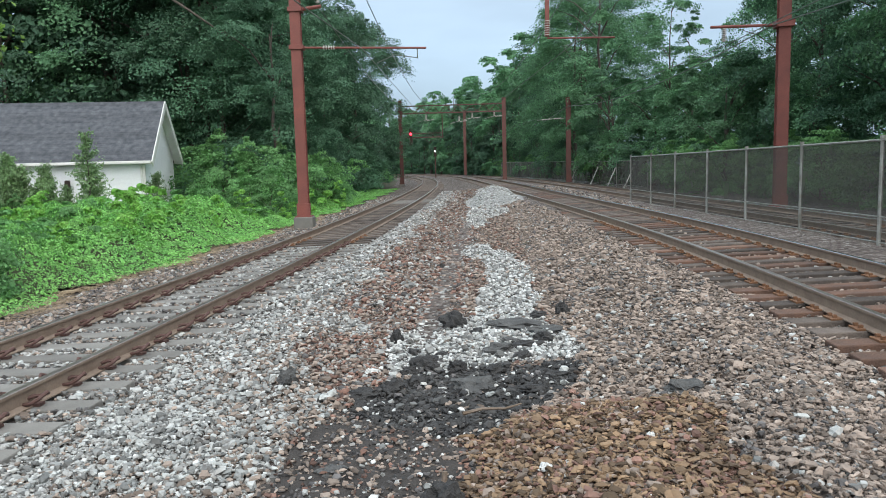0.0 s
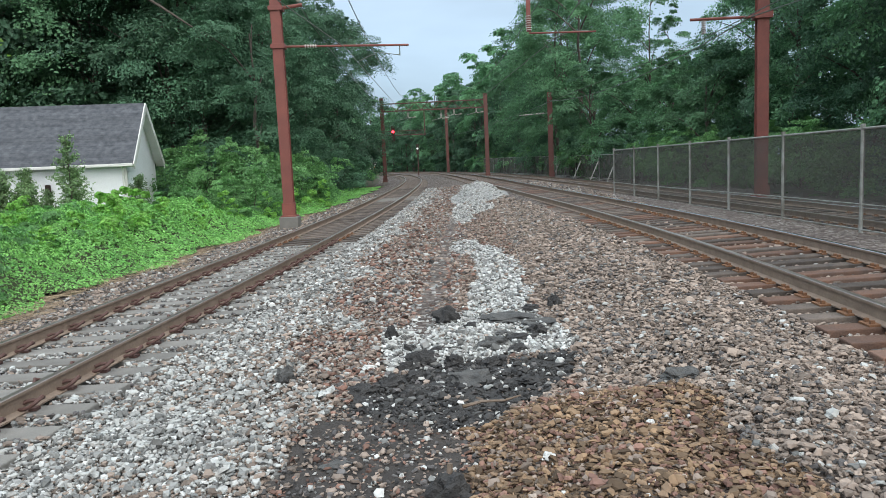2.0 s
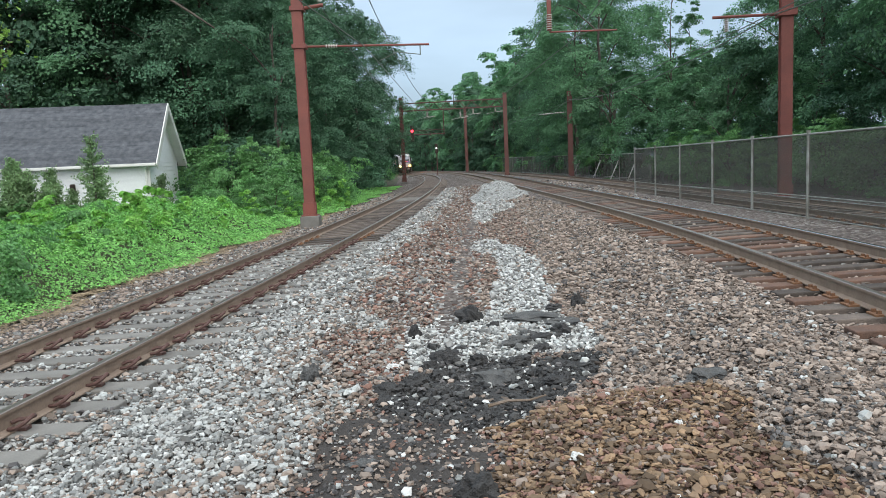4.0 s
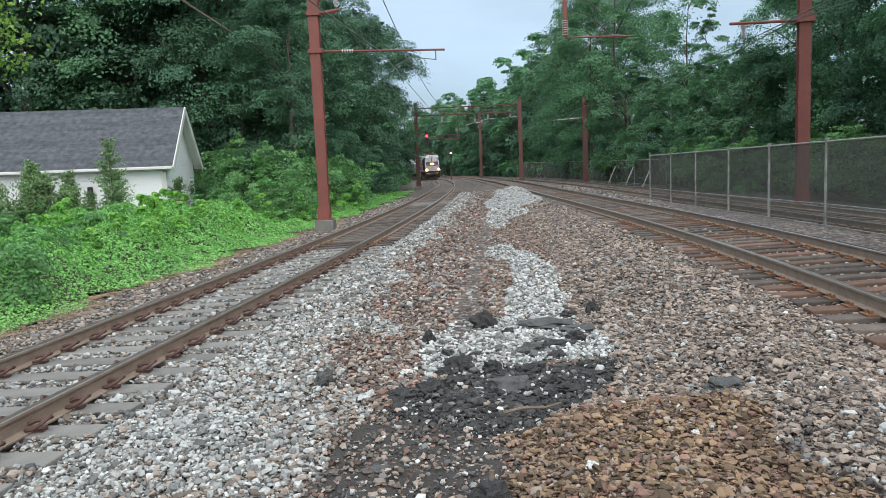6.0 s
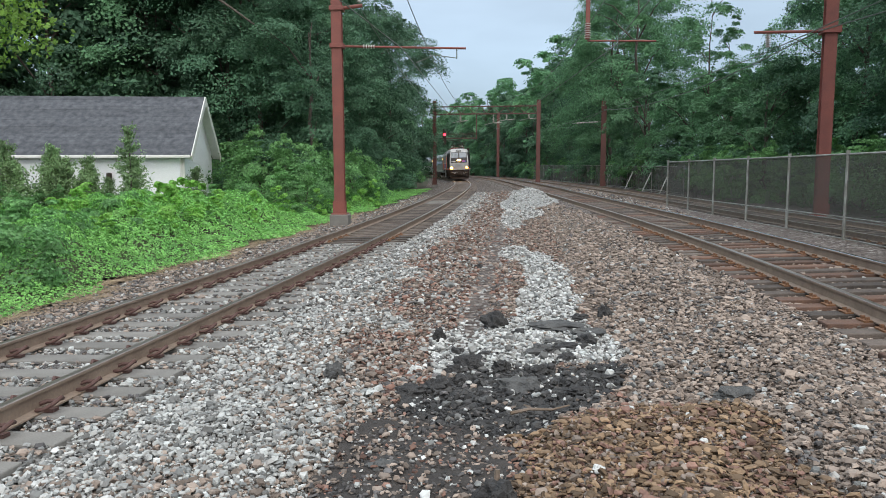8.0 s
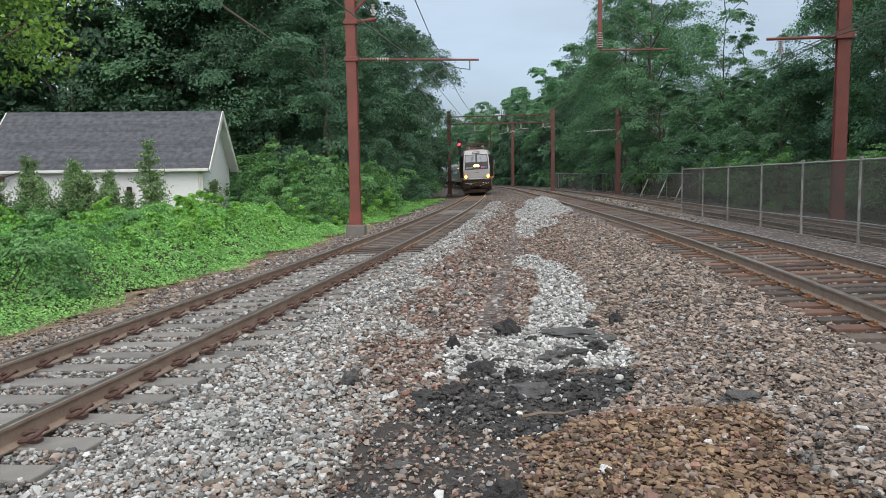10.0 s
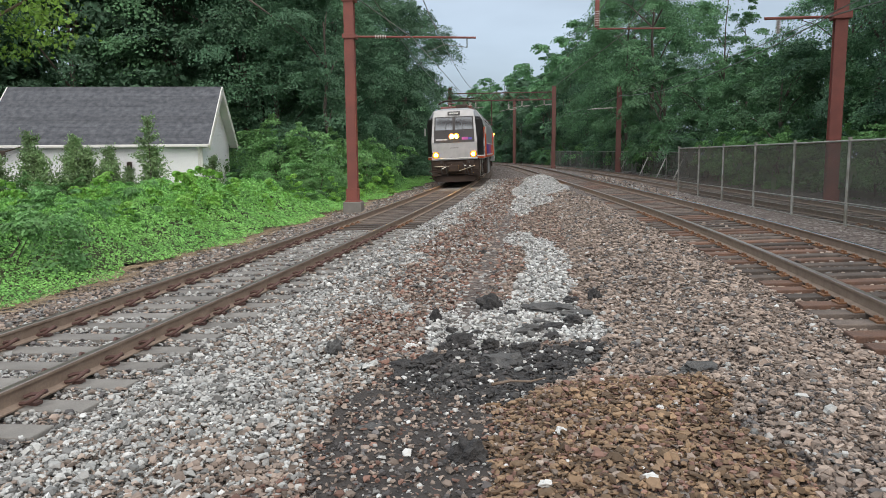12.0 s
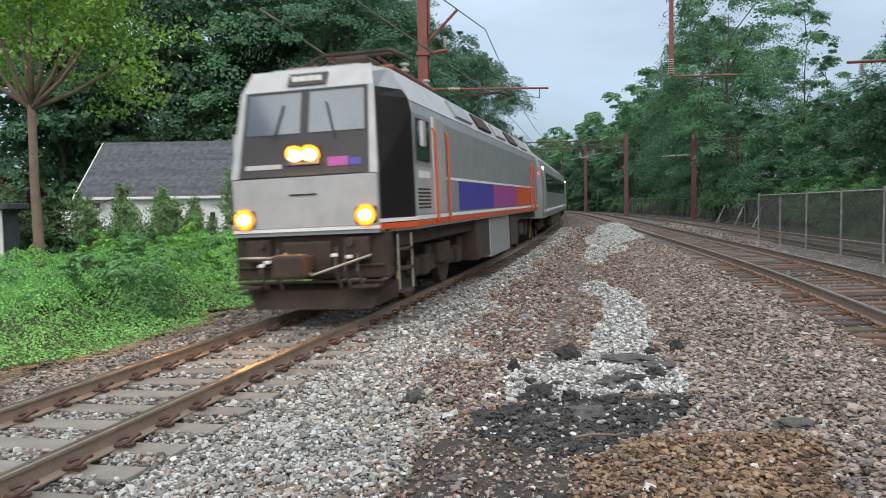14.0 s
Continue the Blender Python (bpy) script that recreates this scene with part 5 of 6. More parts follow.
# woods inside the curve
y = 42.0
while y < 235:
    base = float(left_line(y))
    near = y < 85
    put(rng.choice(("shrub", "shrub2")), base - (6.0 if y < 62 else 7.2), y, 0.95)
    put(rng.choice(("dark2", "dark2", "dark")) if near else rng.choice(("far2", "far")), base - (12.4 if near else 11.6), y, 0.97)
    put("far2", base - 17.5, y, 1.2)
    y += 4.8 if near else 8.5
for y, off, k in ((48.0, 8.6, 0.9), (53.0, 8.1, 0.98), (59.0, 7.7, 1.02), (65.0, 7.5, 1.05), (71.0, 7.4, 1.08), (77.0, 7.6, 1.05)):
    put("dark2", float(left_line(y)) - off, y, k)
# behind the garage
for x, y, k, s in ((-14.6, 43, "dark", 1.0), (-17, 44, "dark", 1.1), (-22, 42, "tall2", 1.1), (-27, 40, "dark", 1.1), (-32, 38, "dark2", 1.2), (-24, 52, "far2", 1.6),
                   (-34, 48, "far2", 1.6), (-19, 53, "far", 1.3), (-38, 34, "dark", 1.1), (-42, 42, "far", 1.5), (-31, 31, "conifer", 0.55), (-35, 26, "dark2", 0.9), (-40, 22, "dark", 1.0), (-46, 30, "far2", 1.5),
                   (-29, 45, "far2", 1.5), (-20, 48, "far2", 1.5), (-25, 47, "far2", 1.7), (-36, 42, "far", 1.7), (-31, 52, "far2", 1.9), (-40, 50, "far2", 1.9), (-11.6, 39.5, "dark2", 0.72)):
    put(k, x, y, s)
for k, p in enumerate(protos.values()):
    p.matrix_basis = pose(36 + 8 * k, 26, 0)

# shrubs beside the garage
def feathery(name, seed, height, spread, branches, leaf, mat, label):
    """An open shrub: a stem with many rising side twigs, leaves strung along each."""
    ob = thing(name, Matrix(), label, "shrub", "shrubs by the garage")
    g = np.random.RandomState(seed)
    part("stem", tube(bmesh.new(), [(0, 0, -0.4), (0.04, 0.02, height * 0.5), (0.0, 0.03, height * 0.97)], 0.04, 7, 0.008), M["bark"], ob, smooth=True)
    pts = []
    for k in range(branches):
        t = (k + g.rand()) / branches
        length = spread * (0.25 + 0.75 * (1 - t) ** 0.8) * g.uniform(0.5, 1.25)
        a = g.uniform(0, 2 * np.pi)
        root = np.array([0, 0, 0.05 + t * height * 0.92])
        tip = root + (length * np.cos(a), length * np.sin(a), length * g.uniform(0.15, 0.9))
        if k % 6 == 0:
            part("twig", tube(bmesh.new(), [tuple(root), tuple(tip)], 0.012, 4, 0.003), M["bark"], ob)
        f = g.uniform(0.15, 1.02, (44, 1))
        pts.append(root + (tip - root) * f + g.normal(0, 1, (44, 3)) * (0.035 + 0.06 * length))
    v, f = leaf_arrays(np.concatenate(pts), leaf, g, 0.0)
    arrays_object("crown", v, f, M[mat], ob)
    return ob


fir = feathery("evergreen_shrub", 21, 2.6, 0.75, 90, 0.075, "leaf_garden", "loose pointed evergreen shrub by the garage wall")
sapling = feathery("garden_sapling", 25, 3.7, 0.8, 80, 0.085, "leaf_garden", "tall feathery sapling rising above the eave")
bushy = feathery("garden_shrub", 22, 1.9, 1.0, 95, 0.085, "leaf_garden", "loose grey-green shrub by the garage wall")
fir.matrix_basis = pose(-17.6, 26.0, -0.35)
sapling.matrix_basis = pose(-14.4, 26.0, -0.35)
bushy.matrix_basis = pose(-15.9, 26.0, -0.35)
for k, x, y, s in ((fir, -14.45, 26.5, 1.0), (fir, -12.6, 27.5, 0.85), (fir, -18.6, 25.2, 1.2), (fir, -19.6, 24.4, 1.0), (bushy, -16.7, 25.8, 1.25), (fir, -16.2, 26.3, 1.0), (bushy, -18.1, 25.0, 1.2),
                   (bushy, -20.6, 23.6, 1.3), (fir, -15.3, 26.2, 0.7), (fir, -21.4, 22.6, 1.2), (bushy, -13.4, 26.7, 0.5), (bushy, -19.3, 24.0, 1.1), (fir, -17.0, 25.6, 1.15), (sapling, -20.2, 24.6, 0.8)):
    place(k, x, y, s, rng.uniform(0, 360))
for x, y, s, k in ((-10.3, 31.5, 0.66, "shrub2"), (-9.6, 34.5, 0.8, "shrub2"), (-11.5, 35.0, 1.05, "shrub2"), (-9.0, 38.5, 0.8, "shrub2"), (-8.8, 29.6, 0.55, "shrub2"), (-11.0, 33.6, 0.85, "shrub2"), (-13.2, 37.0, 1.2, "shrub2"), (-10.6, 37.5, 1.0, "shrub2"), (-21.5, 20.5, 0.6, "shrub")):
    place(protos[k], x, y, s, rng.uniform(0, 360))
for x, y, k in ((-16.5, 25.0, 0.44), (-18.3, 24.2, 0.46), (-14.9, 25.3, 0.3), (-20.0, 22.8, 0.44), (-12.6, 25.4, 0.26), (-13.6, 25.0, 0.28), (-21.6, 21.4, 0.5), (-17.4, 23.6, 0.4)):
    place(protos["shrub2"], x, y, k, rng.uniform(0, 360), "loose mid-green shrub in front of the garage")
plum = tree("plum_tree", 23, 1.4, 3.6, 0.8, 45, 80, 0.16, "leaf_red", "small purple-leaved tree behind the shrubs", trunk_r=0.08, limbs=6)
plum.matrix_basis = pose(-23.5, 24.5, -0.3)
arbor = tree("arborvitae", 24, 1.0, 4.2, 0.1, 60, 90, 0.16, "leaf_blue", "tall narrow evergreen shrub", "cone", 0.07, limbs=4)
arbor.matrix_basis = pose(-19.8, 22.0, -0.3)


def young_tree():
    ob = thing("young_street_tree", pose(-14.5, 16.0, -0.35), "slender young tree with pale trunk and yellow-green leaves", "tree")
    part("trunk", tube(bmesh.new(), [(0, 0, -0.5), (0.02, 0, 1.2), (-0.04, 0.02, 2.8), (0, 0, 4.9)], 0.15, 10, 0.1), M["bark_pale"], ob, smooth=True)
    r = random.Random(9)
    ends = []
    for k, (x, y, z) in enumerate([(-1.6, 0.3, 6.4), (-0.7, -0.5, 7.4), (0.4, 0.4, 7.6), (1.6, -0.2, 6.9), (2.3, 0.2, 7.6), (0.9, -0.9, 8.3), (-1.0, 0.8, 8.3), (2.4, -0.4, 6.6), (-2.6, -0.3, 7.0), (2.7, 0.3, 5.9)]):
        p = [(0, 0, 4.75), (x * 0.45, y * 0.45, 4.75 + (z - 4.75) * 0.35), (x * 0.75, y * 0.75, 4.75 + (z - 4.75) * 0.7), (x, y, z)]
        part("limb", tube(bmesh.new(), p, 0.075, 7, 0.02), M["bark_pale"], ob, smooth=True)
        ends.append((x, y, z))
    g = np.random.RandomState(31)
    c = []
    for e in ends:
        for _ in range(11):
            c.append(np.array(e) + g.normal(0, 1, 3) * (0.75, 0.9, 0.7) + (0.1, 0, -0.2))
    pts = np.concatenate([q + g.normal(0, 1, (105, 3)) * (0.32, 0.32, 0.16) for q in c])
    v, f = leaf_arrays(pts, 0.13, g, 0.6)
    arrays_object("crown", v, f, M["leaf_young"], ob)
    return ob


young_tree()

weed = thing("tall_weed", pose(-8.9, 17.5, -0.2), "tall feathery bright green weed on the bank", "weed", "tall weeds on the bank")
wcrown, wc = crown_mesh(41, 0.55, 1.6, 0.05, 90, 45, 0.075, M["leaf_weed"], "column")
wcrown.parent = weed
for k in range(6):
    part("stem", tube(bmesh.new(), [(0.05 * k - 0.12, 0, -0.3), tuple(wc[k * 6])], 0.012, 5, 0.005), M["leaf_weed"], weed)
for x, y, s in ((-9.6, 19.5, 1.0), (-10.3, 21.0, 1.05), (-11.0, 22.0, 1.1), (-9.9, 23.5, 0.9), (-12.0, 21.5, 0.9), (-12.5, 18.5, 0.8), (-13.4, 20.0, 0.85), (-8.6, 26.0, 0.75), (-8.0, 28.5, 0.8), (-7.6, 31.5, 0.8), (-10.8, 15.5, 0.7), (-13.6, 16.4, 0.8), (-11.4, 24.6, 0.9), (-7.4, 36.0, 0.9), (-9.4, 27.5, 0.9), (-10.7, 22.6, 1.15), (-10.1, 22.2, 1.1), (-11.6, 22.9, 1.0), (-9.3, 21.6, 0.85), (-11.3, 20.6, 0.95), (-9.0, 24.2, 0.85), (-12.2, 19.4, 1.0), (-13.0, 21.0, 1.1), (-11.2, 17.2, 0.9), (-12.6, 16.4, 0.9), (-14.2, 22.4, 1.0), (-10.0, 18.2, 0.85), (-9.9, 16.6, 0.7), (-14.6, 18.6, 1.0), (-11.9, 23.8, 0.9), (-8.6, 22.6, 0.6)):
    place(weed, x, y, s, rng.uniform(0, 360))

bramble = tree("bramble_bush", 27, 0.95, 1.25, 0.0, 90, 60, 0.075, "leaf_bush", "low rounded green bramble on the bank", trunk_r=0.03, limbs=3)
bramble["group"] = "brambles on the bank"
bramble.matrix_basis = pose(-9.4, 13.0, -0.3)
for k in range(26):
    y = 7.5 + k * 0.95
    place(bramble, float(left_line(y)) - rng.uniform(4.6, 9.5), y, rng.uniform(0.55, 1.15), rng.uniform(0, 360))


def bank_height(x, y, u):
    """How high the vines stand at u metres from the track: lumps and hollows, tallest before the garage."""
    lump = np.maximum(0.0, 0.3 + 0.6 * vnoise(x, y, 0.6)) + 0.45 * np.abs(vnoise(x + 3, y, 1.3)) + 0.2 * vnoise(x, y + 5, 3.1)
    far = 0.15 + 0.45 * smooth_step(64, 42, y) + 0.4 * smooth_step(34, 20, y)
    return smooth_step(2.6, 5.6, u) * (0.42 + 0.8 * lump) * far + 0.07 + 0.55 * np.exp(-((x + 10.4) / 1.3) ** 2 - ((y - 22.5) / 2.2) ** 2)


def groundcover():
    """The bank of low vines and weeds beside the track."""
    g = np.random.RandomState(17)
    n = 300000
    y = 3 + 62 * g.rand(n) ** 1.6
    u = 2.7 + 8.5 * g.rand(n) ** 0.9 + 0.25 * np.sin(y * 1.1) + 0.15 * np.sin(y * 2.7)
    x = left_line(y) - u
    h = bank_height(x, y, u)
    z = ground_z(x, y) + h * (1.03 - 0.27 * g.rand(n) ** 2.2) + 0.02
    e = 0.15
    slope = np.stack([-(bank_height(x + e, y, u - e) - h) / e, -(bank_height(x, y + e, u) - h) / e, np.full(n, 0.8)], 1)
    v, f = leaf_arrays(np.stack([x, y, z], 1), (0.048 + 0.04 * smooth_step(7, 26, y))[:, None], g, 0.1, slope / np.linalg.norm(slope, axis=1)[:, None])
    ob = arrays_object("vine_groundcover", v, f, M["leaf_bright"])
    tagged(ob, "dense bright green vines and weeds along the bank", "groundcover", kind="stuff")
    xs, ys = np.arange(3.0, 12.4, 0.3), np.arange(0, 66, 0.5)
    uu, yy = np.meshgrid(xs, ys)
    uu = uu + 0.25 * np.sin(yy * 1.1) + 0.15 * np.sin(yy * 2.7)
    xx = left_line(yy) - uu
    zz = ground_z(xx, yy) + bank_height(xx, yy, uu) * 0.66 - 0.03
    nx = len(xs)
    i = (np.arange(len(ys) - 1)[:, None] * nx + np.arange(nx - 1)).ravel()
    ob = arrays_object("ground_bank", np.stack([xx, yy, zz], -1).reshape(-1, 3), np.stack([i, i + nx, i + nx + 1, i + 1], -1), M["undergrowth"], smooth=True)
    tagged(ob, "dark earth bank under the vines", "ground", kind="structure")

    # dry stalks between the vines and the stones
    n = 2600
    y = 3 + 30 * g.rand(n) ** 1.5
    x = left_line(y) - 2.72 + g.normal(0, 0.16, n) - 0.25 * np.sin(y * 1.1) - 0.15 * np.sin(y * 2.7)
    c = np.stack([x, y, ground_z(x, y) + bumpy(x, y) + 0.03 + 0.05 * g.rand(n)], 1)
    a, length = g.normal(1.57, 0.7, n), g.uniform(0.05, 0.22, n)
    d = np.stack([np.cos(a), np.sin(a), g.normal(0.05, 0.22, n)], 1) * length[:, None]
    e = np.stack([-np.sin(a), np.cos(a), 0 * a], 1) * 0.0035
    up = np.array([0, 0, 0.005])
    v = np.stack([c - d + e, c - d - e, c - d + up, c + d + e, c + d - e, c + d + up], 1)
    i = np.arange(n)[:, None, None] * 6
    f = (i + np.array([[[0, 1, 4, 3], [1, 2, 5, 4], [2, 0, 3, 5]]])).reshape(-1, 4)
    ob = arrays_object("dry_stalks", v.reshape(-1, 3), f, M["straw"])
    tagged(ob, "dry straw and dead stalks at the edge of the vines", "dry stalks", kind="stuff")


groundcover()

limb = mesh_object("dead_limb", tube(bmesh.new(), [(-18.6, 37.6, 12.4), (-17.0, 37.2, 11.4), (-15.6, 36.9, 10.3), (-14.5, 36.8, 9.55), (-13.6, 36.9, 8.9), (-12.7, 37.6, 8.2)], 0.1, 7, 0.03), M["bark"], smooth=True)
tagged(limb, "bare pale dead limb against the dark trees", "dead limb")


# ---- train ----
def front_y(z):
    """How far the slanting cab front stands back at height z."""
    return 0.0 if z < 2.15 else (z - 2.15) * 0.24 if z < 3.55 else 0.336 + (z - 3.55) * 0.7


def slab(points, depth=0.03):
    """A plate through points of the cab front, seen from the front."""
    bm = bmesh.new()
    a = [bm.verts.new(p) for p in points]
    b = [bm.verts.new((p[0], p[1] + depth, p[2])) for p in points]
    n = len(a)
    bm.faces.new(a)
    bm.faces.new(b[::-1])
    for k in range(n):
        bm.faces.new((a[k], b[k], b[(k + 1) % n], a[(k + 1) % n]))
    bmesh.ops.recalc_face_normals(bm, faces=bm.faces[:])
    return bm


def front_plate(x0, x1, z0, z1, off, taper=0.0):
    p = [(x, front_y(z) - off, z) for x, z in ((x0, z0), (x1, z0), (x1 * (1 - taper), z1), (x0 * (1 - taper), z1))]
    return slab(p)


def bogie(parent, y, wheel_ys, half=1.0):
    b = part("bogie_frame", boxes((-1.12, -0.95, y - 1.9, y + 1.9, 0.45, 0.75), (0.95, 1.12, y - 1.9, y + 1.9, 0.45, 0.75), (-1.1, 1.1, y - 0.25, y + 0.25, 0.45, 0.7),
                                  (1.0, 1.2, y - 0.5, y + 0.5, 0.55, 0.95), (-1.2, -1.0, y - 0.5, y + 0.5, 0.55, 0.95), bevel=0.03), M["underframe"], parent)
    for wy in wheel_ys:
        for s in (-1, 1):
            bm = disc(bmesh.new(), (s * 0.76, y + wy, 0.56), (1, 0, 0), 0.56, 0.13, 26)
            disc(bm, (s * 0.70, y + wy, 0.56), (1, 0, 0), 0.585, 0.03, 26)
            disc(bm, (s * 0.84, y + wy, 0.56), (1, 0, 0), 0.2, 0.08, 14)
            part("wheel", bm, M["wheel"], b)
            part("axle_box", boxes((s * 0.95 - 0.1 if s < 0 else 0.95, s * 0.95 if s < 0 else 1.2, y + wy - 0.2, y + wy + 0.2, 0.42, 0.78), bevel=0.04), M["underframe"], b)
        for x in (1.08, -1.08):
            part("spring", tubes(([(x, y + wy + 0.4, 0.5), (x, y + wy + 0.4, 0.95)], 0.09)), M["underframe"], b)
    part("sand_pipe", tubes(([(0.85, y - 2.0, 0.9), (0.8, y - 2.05, 0.12)], 0.025)), M["yellow"], b, "pale yellow pipe before the wheel")
    return b


SIDE = [(1.475, 1.3), (1.475, 2.2), (1.475, 3.15), (1.43, 3.36), (1.12, 3.85), (0.62, 3.97)]
NOSE = [(1.17, 1.3), (1.18, 2.2), (1.1, 3.15), (1.08, 3.36), (1.02, 3.74), (0.65, 3.9)]


def locomotive():
    loco = thing("electric_locomotive", Matrix(), "silver and grey electric locomotive with lit amber headlamps", "locomotive")

    def ring(half, y, lean=False):
        pts = [(x, y + (front_y(z) if lean else 0), z) for x, z in half]
        return pts + [(-x, yy, z) for x, yy, z in reversed(pts)]
    bm = loft([ring(NOSE, 0.0, True), ring(SIDE, 0.95), ring(SIDE, 18.5), ring([(x * 0.85, z) for x, z in SIDE], 19.4)])
    part("body", bm, M["loco_grey"], loco, "grey painted body shell")
    part("roof", loft([[(1.445, y, 3.34), (1.13, y, 3.865), (0.63, y, 3.99), (-0.63, y, 3.99), (-1.13, y, 3.865), (-1.445, y, 3.34)] for y in (1.0, 18.4)]), M["silver"], loco, "pale silver sloping roof side")
    # cab front
    part("nose_panel", front_plate(-1.165, 1.165, 1.42, 2.18, 0.02), M["silver"], loco, "silver lower cab front")
    part("brow_panel", front_plate(-1.08, 1.08, 3.53, 3.88, 0.02, 0.08), M["silver"], loco, "silver brow over the windscreens")
    part("front_mask", front_plate(-1.06, 1.06, 2.2, 3.52, 0.012, 0.045), M["loco_black"], loco, "black front mask")
    for s in (-1, 1):
        p = [(s * 1.185, front_y(2.19) - 0.022, 2.19), (s * 1.06, front_y(2.19) - 0.022, 2.19), (s * 1.0, front_y(3.53) - 0.022, 3.53), (s * 1.09, front_y(3.53) - 0.022, 3.53)]
        part("window_pillar", slab(p), M["silver"], loco)
        part("windscreen", front_plate(*sorted((s * 0.07, s * 0.97)), 2.85, 3.48, 0.026, 0.03), M["windscreen"], loco, "pale reflecting windscreen")
        part("wiper", tubes(([(s * 0.5, front_y(2.75) - 0.05, 2.75), (s * 0.35, front_y(3.3) - 0.05, 3.3)], 0.012)), M["loco_black"], loco)
        # corner panel between front and side
        bm = bmesh.new()
        rows = []
        for z, nx, sx in ((1.43, 1.172, 1.475), (2.2, 1.18, 1.475), (3.15, 1.1, 1.475), (3.36, 1.08, 1.43), (3.5, 1.058, 1.34)):
            n = Vector((0.95, -0.31)).normalized() * 0.014
            a, b = Vector((nx, front_y(z))), Vector((sx, 0.95))
            rows.append([bm.verts.new((s * (p.x + n.x), p.y + n.y, z)) for p in (a.lerp(b, 0.03), a.lerp(b, 0.97))])
        for r0, r1 in zip(rows, rows[1:]):
            bm.faces.new((r0[0], r0[1], r1[1], r1[0]))
        bmesh.ops.solidify(bm, geom=bm.faces[:], thickness=0.012)
        bmesh.ops.recalc_face_normals(bm, faces=bm.faces[:])
        part("corner_panel", bm, M["loco_black"], loco, "black cab corner panel")
        # the side stripes run round the cab corner
        for z0, z1, paint in ((1.34, 1.43, "orange"), (1.445, 1.5, "trim")):
            o = Vector((0.95, -0.31)).normalized()
            foot = [Vector((s * (1.175 + o.x * t), o.y * t)) for t in (0.004, 0.03)]
            back = [Vector((s * (1.475 + o.x * t), 0.95 + o.y * t)) for t in (0.004, 0.03)]
            part("corner_stripe", loft([[(p.x, p.y, z) for p in (foot[0], foot[1], back[1], back[0])] for z in (z0, z1)]), M[paint], loco)
        # lower headlamps
        lamp = part("headlamp", boxes((s * 0.98 - 0.17, s * 0.98 + 0.17, -0.05, 0.02, 1.44, 1.7), bevel=0.03), M["loco_black"], loco)
        part("lens", disc(bmesh.new(), (s * 0.98, -0.065, 1.57), (0, 1, 0), 0.085, 0.03, 18), M["lamp"], lamp, "lit amber headlamp lens")
        # added glowing disc: imitates the orange halo round the lens
        part("halo_disc", disc(bmesh.new(), (s * 0.98, -0.05, 1.57), (0, 1, 0), 0.16, 0.025, 20), M["lamp_halo"], lamp, "orange disc imitating the halo round the headlamp")
    part("number_board", front_plate(-0.32, 0.32, 3.6, 3.8, 0.05), M["loco_black"], loco, "dark number board with pale bars")
    for k in range(4):
        part("number_bar", boxes((-0.24 + k * 0.125, -0.13 + k * 0.125, front_y(3.66) - 0.062, front_y(3.66) - 0.045, 3.66, 3.74)), M["trim"], loco)
    upper = part("upper_headlamp", front_plate(-0.28, 0.28, 2.36, 2.66, 0.04), M["loco_black"], loco)
    for s in (-1, 1):
        part("lens", disc(bmesh.new(), (s * 0.12, front_y(2.51) - 0.065, 2.51), (0, 1, 0.2), 0.09, 0.03, 18), M["lamp_centre"], upper, "lit amber headlamp lens")
        # added glowing disc behind each upper lens, again for the halo
        part("halo_disc", disc(bmesh.new(), (s * 0.12, front_y(2.51) - 0.05, 2.51), (0, 1, 0.2), 0.15, 0.025, 20), M["lamp_halo"], upper, "orange disc imitating the halo round the headlamp")
    part("front_stripe", front_plate(-1.19, 1.19, 1.36, 1.41, 0.03), M["trim"], loco)
    part("emblem", front_plate(-0.22, 0.22, 1.9, 1.925, 0.03), M["underframe"], loco)
    part("mask_bar", front_plate(-0.95, -0.35, 2.32, 2.39, 0.02), M["silver"], loco)
    part("front_flash", front_plate(0.4, 0.72, 2.32, 2.46, 0.02), M["magenta"], loco)
    part("front_flash", front_plate(0.74, 0.92, 2.32, 2.43, 0.02), M["blue"], loco)
    # buffer beam, coupler and pilot
    part("buffer_beam", boxes((-1.25, 1.25, 0.12, 0.4, 0.62, 1.4), bevel=0.03), M["underframe"], loco)
    for x0, x1, z0, z1 in ((-1.0, -0.6, 0.9, 1.25), (0.6, 1.0, 0.9, 1.25), (-0.4, 0.4, 0.7, 1.2)):
        part("draft_box", boxes((x0, x1, -0.02, 0.12, z0, z1), bevel=0.03), M["underframe"], loco)
    part("pilot", loft([[(-1.25, 0.5, 0.3), (1.25, 0.5, 0.3), (1.3, 0.5, 0.55), (-1.3, 0.5, 0.55)], [(-0.95, 0.08, 0.16), (0.95, 0.08, 0.16), (1.12, 0.2, 0.44), (-1.12, 0.2, 0.44)]]), M["underframe"], loco, "dark pilot plate above the rails")
    part("coupler", boxes((-0.14, 0.14, -0.55, 0.1, 0.75, 1.0), (-0.24, 0.24, -0.75, -0.45, 0.7, 1.05), bevel=0.05), M["underframe"], loco)
    for x in (-0.75, -0.5, 0.45, 0.6, 0.8):
        part("hose", tubes(([(x, 0.05, 1.1), (x + 0.05, -0.15, 0.75), (x + 0.12, -0.1, 0.5)], 0.028)), M["loco_black"], loco)
    part("uncoupling_lever", tubes(([(-1.1, -0.06, 0.98), (-0.3, -0.2, 0.98), (-0.15, -0.45, 1.06), (0.2, -0.3, 0.72), (1.05, -0.08, 0.98)], 0.02)), M["galv"], loco, "bent steel uncoupling lever")
